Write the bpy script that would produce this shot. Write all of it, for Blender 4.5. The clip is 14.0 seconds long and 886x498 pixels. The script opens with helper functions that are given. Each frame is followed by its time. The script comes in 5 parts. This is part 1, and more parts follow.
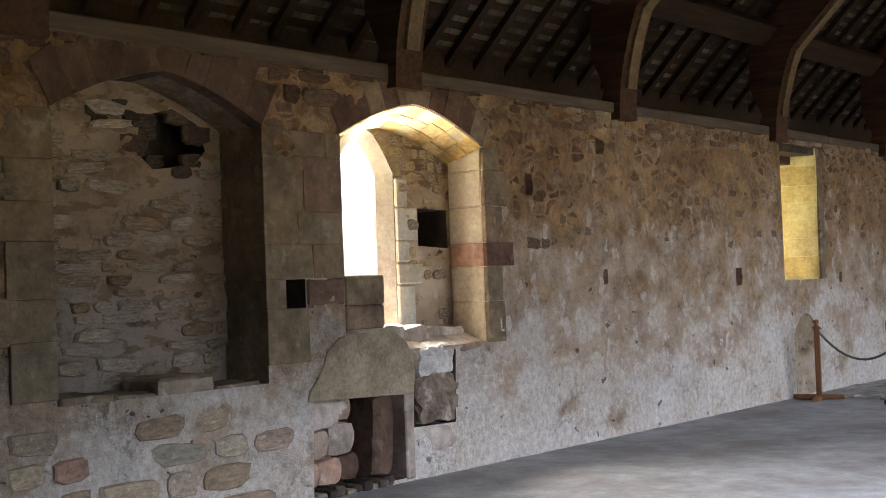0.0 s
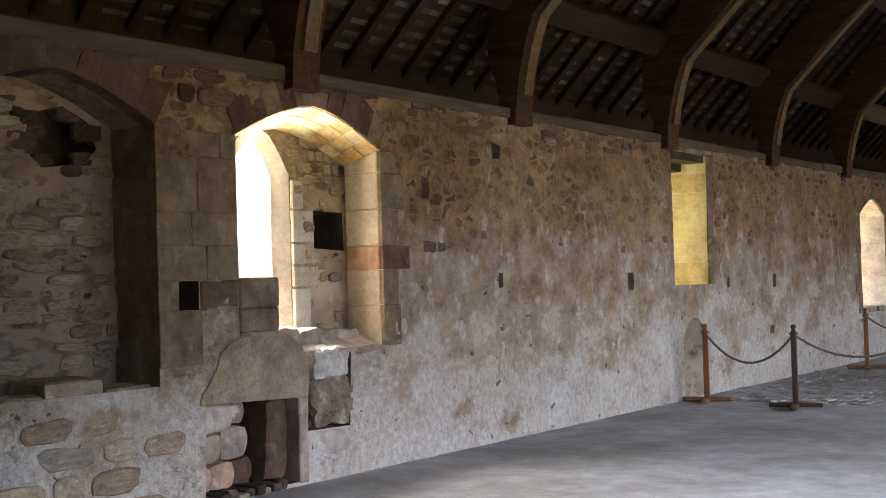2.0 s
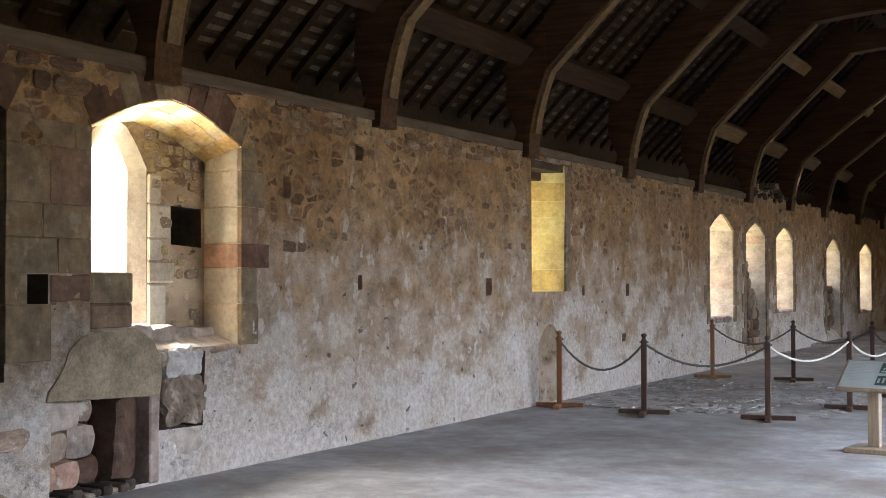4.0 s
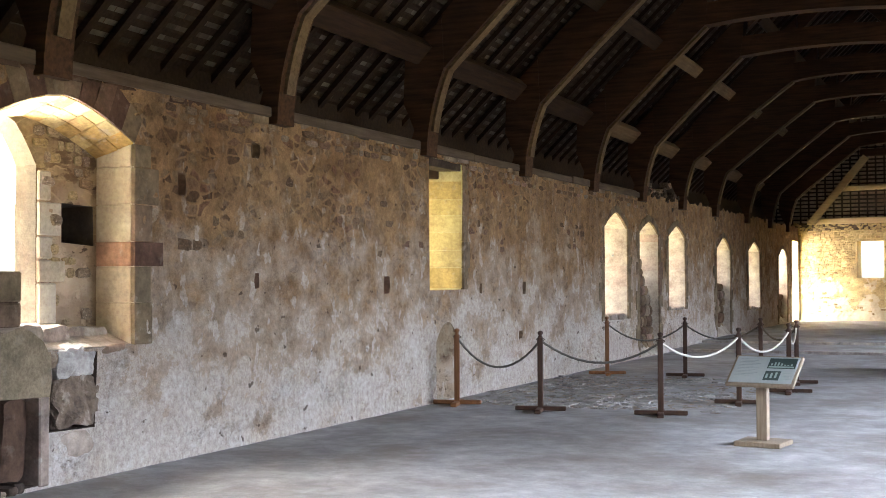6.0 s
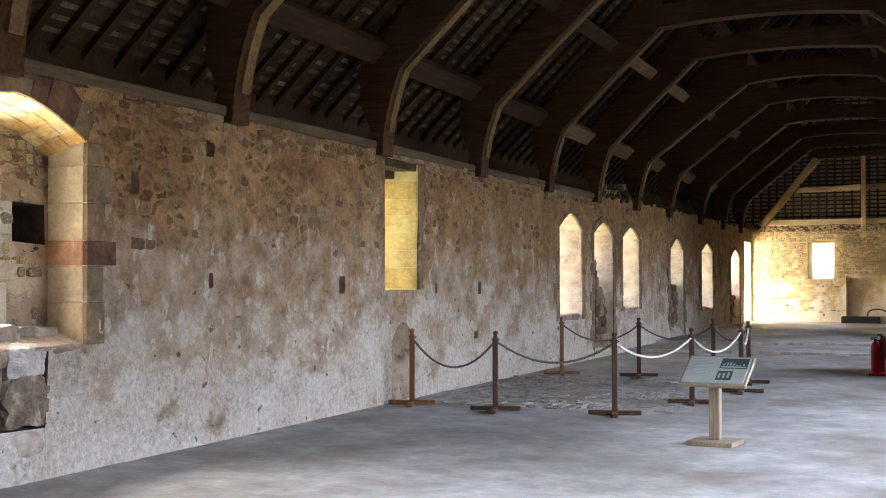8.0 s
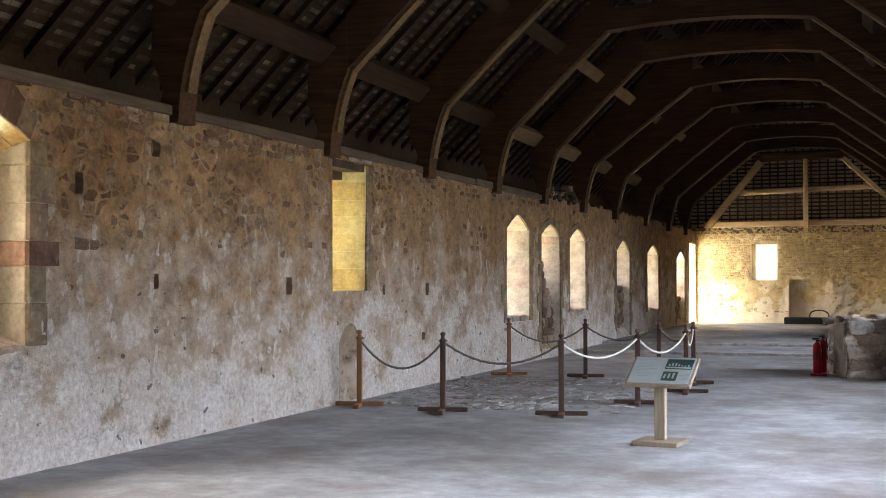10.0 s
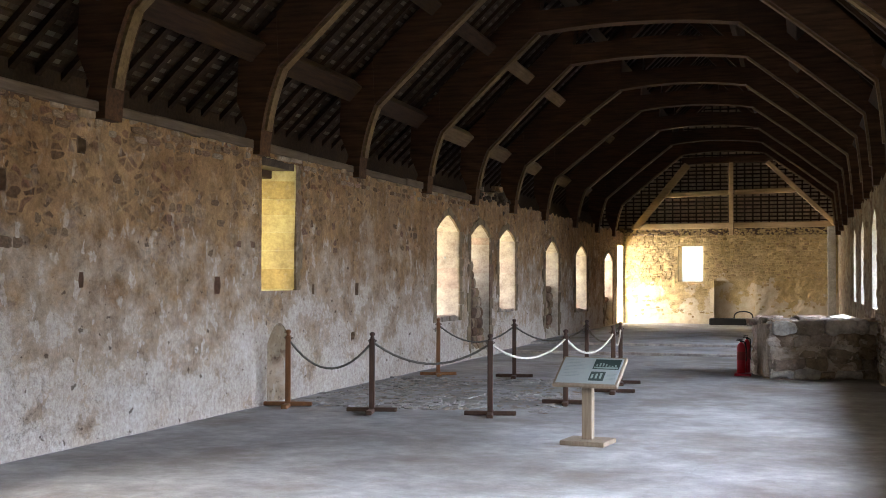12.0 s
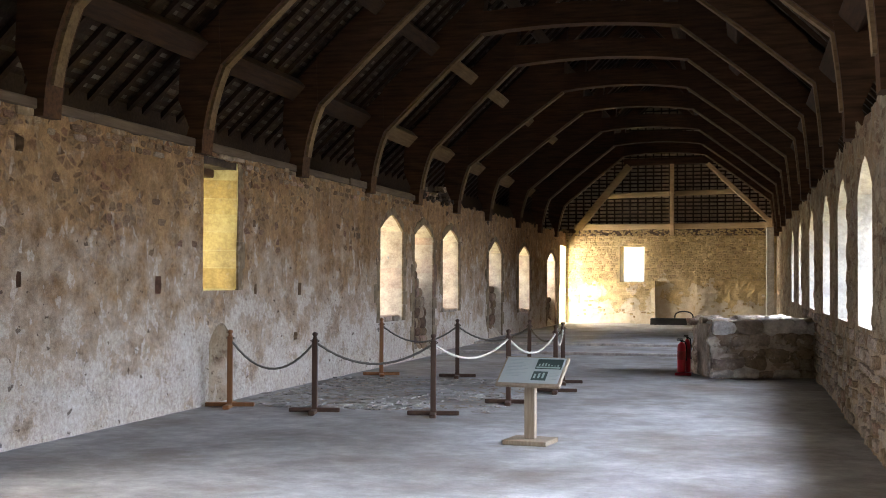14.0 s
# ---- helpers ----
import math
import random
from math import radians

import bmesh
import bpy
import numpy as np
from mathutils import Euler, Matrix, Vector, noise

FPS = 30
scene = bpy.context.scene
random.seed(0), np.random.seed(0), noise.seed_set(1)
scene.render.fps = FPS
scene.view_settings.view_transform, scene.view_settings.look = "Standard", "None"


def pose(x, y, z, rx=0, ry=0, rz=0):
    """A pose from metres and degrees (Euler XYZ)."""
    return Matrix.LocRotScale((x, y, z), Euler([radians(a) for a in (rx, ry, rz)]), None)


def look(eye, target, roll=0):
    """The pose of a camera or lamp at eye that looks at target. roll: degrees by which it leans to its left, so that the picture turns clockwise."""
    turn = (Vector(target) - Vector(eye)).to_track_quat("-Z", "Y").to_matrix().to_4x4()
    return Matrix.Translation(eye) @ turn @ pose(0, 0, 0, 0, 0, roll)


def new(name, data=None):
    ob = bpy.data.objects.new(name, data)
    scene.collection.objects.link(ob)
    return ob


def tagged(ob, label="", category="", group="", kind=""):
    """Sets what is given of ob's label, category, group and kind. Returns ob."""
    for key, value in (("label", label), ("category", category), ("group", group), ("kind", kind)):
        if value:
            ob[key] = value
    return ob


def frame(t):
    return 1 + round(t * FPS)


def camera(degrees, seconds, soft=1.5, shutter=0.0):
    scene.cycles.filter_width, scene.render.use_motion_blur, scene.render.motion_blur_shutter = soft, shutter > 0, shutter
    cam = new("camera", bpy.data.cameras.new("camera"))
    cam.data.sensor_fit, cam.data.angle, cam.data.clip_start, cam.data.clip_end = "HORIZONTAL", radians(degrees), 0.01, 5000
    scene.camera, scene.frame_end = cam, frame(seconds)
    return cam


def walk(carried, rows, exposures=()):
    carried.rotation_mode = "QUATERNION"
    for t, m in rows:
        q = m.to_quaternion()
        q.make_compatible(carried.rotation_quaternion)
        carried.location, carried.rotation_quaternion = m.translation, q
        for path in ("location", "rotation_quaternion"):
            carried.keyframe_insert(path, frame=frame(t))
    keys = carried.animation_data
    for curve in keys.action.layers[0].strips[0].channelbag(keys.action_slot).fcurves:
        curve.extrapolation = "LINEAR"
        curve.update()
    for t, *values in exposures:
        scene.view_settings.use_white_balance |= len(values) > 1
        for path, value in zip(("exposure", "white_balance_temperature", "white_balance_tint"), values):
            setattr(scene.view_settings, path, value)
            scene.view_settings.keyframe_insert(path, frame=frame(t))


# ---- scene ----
cam = camera(40.0, 14.0, 0.9)
EYE = (0.0, 0.0, 1.5)
# seconds, then tilt, lean and turn in degrees: the camera pans on one spot
ROWS = [
    (0.0, 91.585, 2.084, 40.609),
    (0.5, 91.552, 2.109, 40.246),
    (1.0, 91.581, 2.051, 39.046),
    (1.5, 91.573, 1.99, 37.5),
    (2.0, 91.566, 1.711, 35.71),
    (2.5, 91.513, 1.138, 33.972),
    (3.0, 91.538, 0.533, 32.154),
    (5.5, 91.485, 0.302, 25.419),
    (6.0, 91.473, 0.232, 24.296),
    (6.5, 91.479, 0.216, 23.617),
    (7.0, 91.462, 0.169, 23.063),
    (7.5, 91.469, 0.148, 22.654),
    (8.0, 91.471, 0.096, 22.201),
    (10.5, 91.527, -0.025, 18.966),
    (11.0, 91.524, -0.122, 18.148),
    (11.5, 91.52, -0.148, 17.322),
    (12.0, 91.53, -0.214, 16.435),
    (12.5, 91.533, -0.234, 15.631),
    (13.0, 91.528, -0.243, 14.822),
    (13.5, 91.547, -0.261, 14.152),
    (14.0, 91.541, -0.278, 13.768),
]
EXPOSURES = [(t, e + 0.08, 6400, 14) for t, e in ((0.0, 3.05), (3.0, 3.05), (5.5, 3.35), (8.0, 3.31), (11.0, 3.2), (14.0, 3.2))]
walk(cam, [(t, pose(*EYE, a, b, c)) for t, a, b, c in ROWS], EXPOSURES)

# ---- light ----
SUN_EL, SUN_AZ = radians(48), radians(200)
world = bpy.data.worlds.new("sky")
scene.world = world
world.use_nodes = True
wn = world.node_tree
sky = wn.nodes.new("ShaderNodeTexSky")
sky.sky_type, sky.sun_disc, sky.sun_elevation, sky.sun_rotation = "NISHITA", False, SUN_EL, SUN_AZ
sky.dust_density = 3.0
wn.links.new(sky.outputs[0], wn.nodes["Background"].inputs[0])
wn.nodes["Background"].inputs[1].default_value = 0.15
sun = new("sun", bpy.data.lights.new("sun", "SUN"))
sun.data.energy, sun.data.angle, sun.data.color = 5.0, radians(0.6), (1.0, 0.93, 0.8)
sun_way = Vector((math.sin(SUN_AZ) * math.cos(SUN_EL), math.cos(SUN_AZ) * math.cos(SUN_EL), math.sin(SUN_EL)))
sun.matrix_world = look(sun_way * 60, (0, 0, 0))


def sky_lamp(name, x, y, z, w, h, yaw, watts, colour, dip=0.24, spread=180):
    """An area lamp in a window's opening, facing along yaw (degrees, 0 is +y), tipped to the floor as skylight falls."""
    la = bpy.data.lights.new(name, "AREA")
    la.shape, la.size, la.size_y, la.energy, la.color = "RECTANGLE", w, h, watts, colour
    la.spread = radians(spread)
    ob = new(name, la)
    a = radians(yaw)
    ob.matrix_world = look((x, y, z), (x - math.sin(a) * 5, y + math.cos(a) * 5, z - 5 * dip))
    return ob


DAY = (0.75, 0.85, 1.0)
WARM = (1.0, 0.86, 0.62)

# ---- materials ----


class Mat:
    """Small builder of node materials."""

    def __init__(self, name, rough=0.9, metal=0.0, spec=0.3):
        self.m = bpy.data.materials.new(name)
        self.m.use_nodes = True
        self.t = self.m.node_tree
        self.b = self.t.nodes["Principled BSDF"]
        self.b.inputs["Roughness"].default_value = rough
        self.b.inputs["Metallic"].default_value = metal
        self.b.inputs["Specular IOR Level"].default_value = spec
        self.co = self.t.nodes.new("ShaderNodeTexCoord").outputs["Object"]

    def n(self, kind, **sock):
        nd = self.t.nodes.new(kind)
        for k, val in sock.items():
            self.put(nd.inputs[k.replace("_", " ")], val)
        return nd

    def put(self, sock, val):
        if isinstance(val, bpy.types.NodeSocket):
            self.t.links.new(val, sock)
        elif isinstance(val, tuple) and len(val) == 3 and sock.type == "RGBA":
            sock.default_value = (*val, 1)
        else:
            sock.default_value = val

    def scaled(self, x, y, z):
        nd = self.n("ShaderNodeMapping", Vector=self.co)
        nd.inputs["Scale"].default_value = (x, y, z)
        return nd.outputs[0]

    def noise(self, scale, detail=5.0, rough=0.6, co=None):
        return self.n("ShaderNodeTexNoise", Vector=co or self.co, Scale=scale, Detail=detail, Roughness=rough).outputs["Fac"]

    def ramp(self, fac, stops):
        nd = self.n("ShaderNodeValToRGB", Fac=fac)
        el = nd.color_ramp.elements
        while len(el) < len(stops):
            el.new(0.5)
        for e, (p, c) in zip(el, stops):
            e.position = p
            e.color = (*c, 1) if isinstance(c, tuple) else (c, c, c, 1)
        return nd.outputs[0]

    def mix(self, fac, a, b, kind="MIX"):
        nd = self.t.nodes.new("ShaderNodeMix")
        nd.data_type, nd.blend_type = "RGBA", kind
        self.put(nd.inputs[0], fac), self.put(nd.inputs[6], a), self.put(nd.inputs[7], b)
        return nd.outputs[2]

    def math(self, op, a, b=0.0, clamp=False):
        nd = self.t.nodes.new("ShaderNodeMath")
        nd.operation, nd.use_clamp = op, clamp
        self.put(nd.inputs[0], a), self.put(nd.inputs[1], b)
        return nd.outputs[0]

    def rand(self):
        return self.t.nodes.new("ShaderNodeObjectInfo").outputs["Random"]

    def done(self, colour, height=None, strength=0.5, dist=0.02):
        self.put(self.b.inputs["Base Color"], colour)
        if height is not None:
            bump = self.n("ShaderNodeBump", Strength=strength, Distance=dist, Height=height)
            self.t.links.new(bump.outputs[0], self.b.inputs["Normal"])
        return self.m


def rubble_wall(name, white, blotch=0.0, lime=(0.69, 0.625, 0.55), body=(0.25, 0.152, 0.077)):
    """Old lime plaster, much fallen, over rubble; white: how much limewash is left, most of it low down."""
    a = Mat(name, 0.95, 0, 0.2)
    warp = a.n("ShaderNodeTexNoise", Vector=a.co, Scale=2.2, Detail=3.0)
    co = a.mix(0.12, a.scaled(1, 1, 1.7), warp.outputs["Color"], "ADD")
    vor = a.n("ShaderNodeTexVoronoi", Vector=co, Scale=4.2)
    edge = a.t.nodes.new("ShaderNodeTexVoronoi")
    edge.feature = "DISTANCE_TO_EDGE"
    a.put(edge.inputs["Vector"], co), a.put(edge.inputs["Scale"], 4.2)
    per = a.n("ShaderNodeSeparateColor", Color=vor.outputs["Color"])
    stone = a.ramp(per.outputs[0], [(0.0, (0.10, 0.062, 0.04)), (0.3, (0.19, 0.125, 0.075)), (0.55, (0.25, 0.175, 0.105)), (0.75, (0.21, 0.115, 0.08)), (1.0, (0.17, 0.145, 0.115))])
    grain = a.noise(34.0, 6.0, 0.7)
    stone = a.mix(0.5, stone, a.ramp(grain, [(0.3, 0.25), (0.7, 0.85)]), "OVERLAY")
    mid = a.noise(5.5, 7.0, 0.68, a.scaled(1, 0.65, 1))
    mortar = a.mix(a.ramp(mid, [(0.35, 0.0), (0.65, 1.0)]), tuple(0.72 * k for k in body), (body[0] * 1.5, body[1] * 1.46, body[2] * 1.5))
    joint = a.ramp(edge.outputs["Distance"], [(0.015, 0.8), (0.085, 0.0)])
    hold = a.ramp(a.noise(1.3, 5.0, 0.65), [(0.40, 0.0), (0.60, 1.0)])
    cover = a.math("MAXIMUM", joint, hold)
    base = a.mix(cover, stone, mortar)
    z = a.n("ShaderNodeSeparateXYZ", Vector=a.co).outputs["Z"]
    low = a.math("MULTIPLY_ADD", z, -0.145)
    a.t.nodes[-1].inputs[2].default_value = white
    patch = a.math("ADD", a.noise(2.3, 6.0, 0.56, a.scaled(1, 0.55, 0.85)), low)
    wash = a.ramp(patch, [(0.575, 0.0), (0.60, 0.30), (0.645, 0.50), (0.67, 0.85), (0.80, 1.0)])
    flakes = a.ramp(a.noise(6.5, 5.0, 0.52, a.scaled(1, 0.8, 0.55)), [(0.60, 0.0), (0.635, 0.85)])
    wash = a.math("MAXIMUM", wash, a.math("MULTIPLY", flakes, a.ramp(patch, [(0.42, 0.10), (0.60, 1.0)])))
    limec = a.mix(a.ramp(a.noise(3.1, 5.0, 0.6), [(0.35, 0.0), (0.7, 1.0)]), lime, (lime[0] * 0.86, lime[1] * 0.74, lime[2] * 0.68))
    worn = a.ramp(a.noise(0.8, 6.0, 0.7), [(0.40, 0.0), (0.62, 1.0)])
    base = a.mix(a.math("MULTIPLY", worn, 0.40), base, (0.31, 0.205, 0.112))
    red = a.ramp(a.noise(3.0, 6.0, 0.7, a.scaled(1.3, 0.6, 1.5)), [(0.545, 0.0), (0.585, 1.0)])
    base = a.mix(a.math("MULTIPLY", red, 0.72), base, (0.125, 0.07, 0.04))
    film = a.math("MULTIPLY", a.ramp(patch, [(0.42, 0.0), (0.57, 1.0)]), 0.83)
    base = a.mix(film, base, (0.44, 0.33, 0.235))
    col = a.mix(wash, base, limec)
    if blotch:
        bl = a.ramp(a.noise(2.5, 6.0, 0.6, a.scaled(1.0, 1.25, 3.0)), [(0.545, 0.0), (0.575, 0.9), (0.7, 1.0)])
        tone = a.ramp(a.noise(1.7, 2.0), [(0.35, (0.13, 0.088, 0.056)), (0.5, (0.23, 0.165, 0.10)), (0.65, (0.20, 0.125, 0.085))])
        col = a.mix(a.math("MULTIPLY", bl, blotch), col, tone)
    pits = a.ramp(a.noise(11.0, 6.0, 0.66, a.scaled(1, 0.6, 1)), [(0.335, 0.0), (0.42, 1.0)])
    col = a.mix(a.math("MULTIPLY", a.math("SUBTRACT", 0.55, a.math("MULTIPLY", pits, 0.55)), a.math("SUBTRACT", 1.0, a.math("MULTIPLY", wash, 0.65))), col, (0.12, 0.08, 0.05))
    crk = a.t.nodes.new("ShaderNodeTexVoronoi")
    crk.feature = "DISTANCE_TO_EDGE"
    a.put(crk.inputs["Vector"], a.mix(0.45, a.co, a.n("ShaderNodeTexNoise", Vector=a.co, Scale=3.5, Detail=6.0, Roughness=0.7).outputs["Color"], "ADD"))
    a.put(crk.inputs["Scale"], 1.6)
    line = a.math("MULTIPLY", a.ramp(crk.outputs["Distance"], [(0.0, 1.0), (0.012, 0.0)]), a.ramp(a.noise(1.1, 3.0), [(0.54, 0.0), (0.62, 0.6)]))
    nook = a.ramp(a.noise(7.5, 4.0, 0.55, a.scaled(1, 0.75, 1.35)), [(0.635, 0.0), (0.665, 1.0)])
    nook = a.math("MULTIPLY", a.math("MULTIPLY", nook, a.ramp(a.noise(0.9, 3.0), [(0.47, 0.0), (0.56, 0.85)])), a.math("SUBTRACT", 1.0, a.math("MULTIPLY", wash, 0.5)))
    col = a.mix(nook, col, (0.085, 0.05, 0.032))
    col = a.mix(line, col, (0.06, 0.045, 0.03))
    hgt = a.math("ADD", a.math("MULTIPLY", wash, 0.5), a.math("MULTIPLY", grain, 0.30))
    hgt = a.math("ADD", hgt, a.math("MULTIPLY", mid, 0.8))
    hgt = a.math("ADD", hgt, a.math("MULTIPLY", pits, 0.35))
    hgt = a.math("SUBTRACT", hgt, a.math("MULTIPLY", line, 0.6))
    hgt = a.math("SUBTRACT", hgt, a.math("MULTIPLY", nook, 0.7))
    return a.done(col, hgt, 1.0, 0.045)


def plaster_wall(name):
    """The long wall: ochre mortar over rubble high up, thin grey-white limewash low down, flaking in between."""
    a = Mat(name, 0.95, 0, 0.2)
    xyz = a.n("ShaderNodeSeparateXYZ", Vector=a.co)
    along, z = xyz.outputs["Y"], xyz.outputs["Z"]
    warp = a.n("ShaderNodeTexNoise", Vector=a.co, Scale=3.0, Detail=4.0)
    bent = a.mix(0.16, a.co, warp.outputs["Color"], "ADD")

    def lift(fac, k, plus):
        nd = a.t.nodes.new("ShaderNodeMath")
        nd.operation = "MULTIPLY_ADD"
        a.put(nd.inputs[0], fac), a.put(nd.inputs[1], k), a.put(nd.inputs[2], plus)
        return nd.outputs[0]

    # mortar
    broad, mid, fine, grit = a.noise(0.75, 6.0, 0.62), a.noise(3.6, 8.0, 0.66), a.noise(17.0, 7.0, 0.7), a.noise(75.0, 5.0, 0.75)
    body = a.ramp(broad, [(0.32, (0.23, 0.128, 0.064)), (0.46, (0.30, 0.180, 0.092)), (0.6, (0.36, 0.230, 0.122)), (0.72, (0.31, 0.178, 0.10))])
    body = a.mix(0.75, body, a.ramp(mid, [(0.3, 0.2), (0.7, 0.8)]), "OVERLAY")
    # stones that show where the mortar has fallen
    cells = a.n("ShaderNodeMapping", Vector=bent)
    cells.inputs["Scale"].default_value = (1.0, 1.0, 1.75)
    vor = a.n("ShaderNodeTexVoronoi", Vector=cells.outputs[0], Scale=6.6)
    edge = a.t.nodes.new("ShaderNodeTexVoronoi")
    edge.feature = "DISTANCE_TO_EDGE"
    a.put(edge.inputs["Vector"], cells.outputs[0]), a.put(edge.inputs["Scale"], 6.6)
    pick = a.n("ShaderNodeSeparateColor", Color=vor.outputs["Color"])
    stone = a.ramp(pick.outputs[0], [(0.0, (0.085, 0.047, 0.028)), (0.3, (0.165, 0.098, 0.056)), (0.5, (0.23, 0.155, 0.09)), (0.72, (0.175, 0.088, 0.056)), (1.0, (0.27, 0.20, 0.13))])
    stone = a.mix(0.6, stone, a.ramp(fine, [(0.3, 0.2), (0.7, 0.8)]), "OVERLAY")
    bare = lift(z, 0.085, a.noise(0.85, 5.0, 0.6))
    bare = a.ramp(lift(along, -0.006, bare), [(0.56, 0.0), (0.66, 1.0)])
    face = a.ramp(edge.outputs["Distance"], [(0.05, 0.0), (0.14, 1.0)])
    soft = a.t.nodes.new("ShaderNodeTexVoronoi")
    soft.feature = "SMOOTH_F1"
    a.put(soft.inputs["Vector"], cells.outputs[0]), a.put(soft.inputs["Scale"], 7.5), a.put(soft.inputs["Smoothness"], 0.6)
    lump = a.math("SUBTRACT", 1.0, soft.outputs["Distance"])
    few = a.ramp(pick.outputs[1], [(0.34, 0.0), (0.42, 1.0)])
    show = a.math("MULTIPLY", a.math("MULTIPLY", bare, face), few)
    col = a.mix(a.math("MULTIPLY", show, 0.85), body, stone)
    lone = a.math("MULTIPLY", a.ramp(pick.outputs[2], [(0.90, 0.0), (0.92, 1.0)]), face)
    col = a.mix(a.math("MULTIPLY", lone, 0.6), col, stone)
    # streaks of worn pinkish render further along
    streak = a.ramp(a.noise(2.4, 6.0, 0.6, a.scaled(1, 1.6, 0.28)), [(0.45, 0.0), (0.60, 1.0)])
    streak = a.math("MULTIPLY", streak, a.ramp(lift(along, 0.1, -1.45), [(0.0, 0.0), (0.25, 0.5)]))
    col = a.mix(streak, col, (0.33, 0.225, 0.155))
    # limewash: a thin film first, then solid with hard flaked edges
    edgez = lift(z, -0.155, 0.185)
    hold = a.math("ADD", a.noise(2.0, 10.0, 0.62, a.scaled(1, 0.75, 1.0)), edgez)
    film = a.ramp(hold, [(0.34, 0.0), (0.48, 0.55), (0.58, 1.0)])
    film = a.math("MULTIPLY", film, a.ramp(mid, [(0.30, 0.55), (0.55, 1.0)]))
    col = a.mix(film, col, a.mix(a.ramp(broad, [(0.4, 0.0), (0.6, 1.0)]), (0.545, 0.44, 0.345), (0.52, 0.43, 0.35)))
    solid = a.ramp(hold, [(0.540, 0.0), (0.555, 0.5), (0.605, 0.55), (0.618, 0.9), (0.74, 1.0)])
    flake = a.ramp(a.noise(5.2, 5.0, 0.5, a.scaled(1, 1.0, 0.62)), [(0.60, 0.0), (0.616, 0.8)])
    flake = a.math("MULTIPLY", flake, a.ramp(hold, [(0.28, 0.12), (0.46, 0.9)]))
    lost = a.ramp(a.noise(4.3, 6.0, 0.58, a.scaled(1, 0.8, 1.1)), [(0.60, 0.0), (0.62, 0.6)])
    wash = a.math("MULTIPLY", a.math("MAXIMUM", solid, flake), a.math("SUBTRACT", 1.0, a.math("MULTIPLY", lost, a.ramp(hold, [(0.60, 1.0), (0.82, 0.25)]))))
    lime = a.mix(a.ramp(a.noise(2.1, 7.0, 0.65), [(0.34, 0.0), (0.66, 1.0)]), (0.65, 0.585, 0.525), (0.55, 0.465, 0.385))
    lime = a.mix(0.35, lime, a.ramp(fine, [(0.3, 0.3), (0.7, 0.7)]), "OVERLAY")
    col = a.mix(wash, col, lime)
    # small holes, bruises and cracks
    pit = a.ramp(a.noise(9.0, 4.0, 0.5, a.scaled(1, 0.8, 1.1)), [(0.675, 0.0), (0.70, 1.0)])
    crk = a.t.nodes.new("ShaderNodeTexVoronoi")
    crk.feature = "DISTANCE_TO_EDGE"
    a.put(crk.inputs["Vector"], a.mix(0.5, a.co, a.n("ShaderNodeTexNoise", Vector=a.co, Scale=4.5, Detail=7.0, Roughness=0.7).outputs["Color"], "ADD"))
    a.put(crk.inputs["Scale"], 1.9)
    line = a.math("MULTIPLY", a.ramp(crk.outputs["Distance"], [(0.0, 1.0), (0.010, 0.0)]), a.ramp(a.noise(1.1, 3.0), [(0.50, 0.0), (0.60, 0.7)]))
    col = a.mix(a.math("MULTIPLY", pit, 0.75), col, (0.075, 0.045, 0.028))
    col = a.mix(a.math("MULTIPLY", line, 0.6), col, (0.07, 0.05, 0.035))
    col = a.mix(0.5, col, a.ramp(fine, [(0.32, 0.3), (0.68, 0.7)]), "OVERLAY")
    col = a.mix(0.5, col, a.ramp(grit, [(0.3, 0.25), (0.7, 0.75)]), "OVERLAY")
    h = a.math("ADD", a.math("MULTIPLY", wash, 0.22), a.math("MULTIPLY", mid, 0.9))
    h = a.math("ADD", h, a.math("MULTIPLY", fine, 0.8))
    h = a.math("ADD", h, a.math("MULTIPLY", grit, 0.10))
    h = a.math("ADD", h, a.math("MULTIPLY", a.math("MULTIPLY", lump, a.math("SUBTRACT", 1.0, a.math("MULTIPLY", solid, 0.7))), 0.8))
    h = a.math("SUBTRACT", h, a.math("MULTIPLY", pit, 0.8))
    h = a.math("SUBTRACT", h, a.math("MULTIPLY", line, 0.5))
    return a.done(col, h, 1.0, 0.05)


def end_wall_mat():
    """Ochre rubble with broken pale plaster left on its foot."""
    a = Mat("yellow_rubble_end", 0.95, 0, 0.2)
    mid, fine = a.noise(4.5, 8.0, 0.68), a.noise(22.0, 6.0, 0.7)
    col = a.ramp(a.noise(0.9, 5.0, 0.6), [(0.35, (0.40, 0.285, 0.13)), (0.5, (0.46, 0.345, 0.175)), (0.65, (0.42, 0.32, 0.18))])
    col = a.mix(0.6, col, a.ramp(mid, [(0.3, 0.25), (0.7, 0.78)]), "OVERLAY")
    col = a.mix(0.5, col, a.ramp(fine, [(0.3, 0.25), (0.7, 0.75)]), "OVERLAY")
    z = a.n("ShaderNodeSeparateXYZ", Vector=a.co).outputs["Z"]
    hold = a.math("SUBTRACT", a.noise(1.3, 7.0, 0.6), a.math("MULTIPLY", z, 0.16))
    wash = a.ramp(hold, [(0.31, 0.0), (0.325, 0.8), (0.42, 1.0)])
    col = a.mix(wash, col, a.mix(a.ramp(mid, [(0.4, 0.0), (0.62, 1.0)]), (0.60, 0.52, 0.40), (0.50, 0.41, 0.29)))
    return a.done(col, a.math("ADD", a.math("MULTIPLY", fine, 0.5), a.math("ADD", mid, a.math("MULTIPLY", wash, 0.4))), 0.7, 0.02)


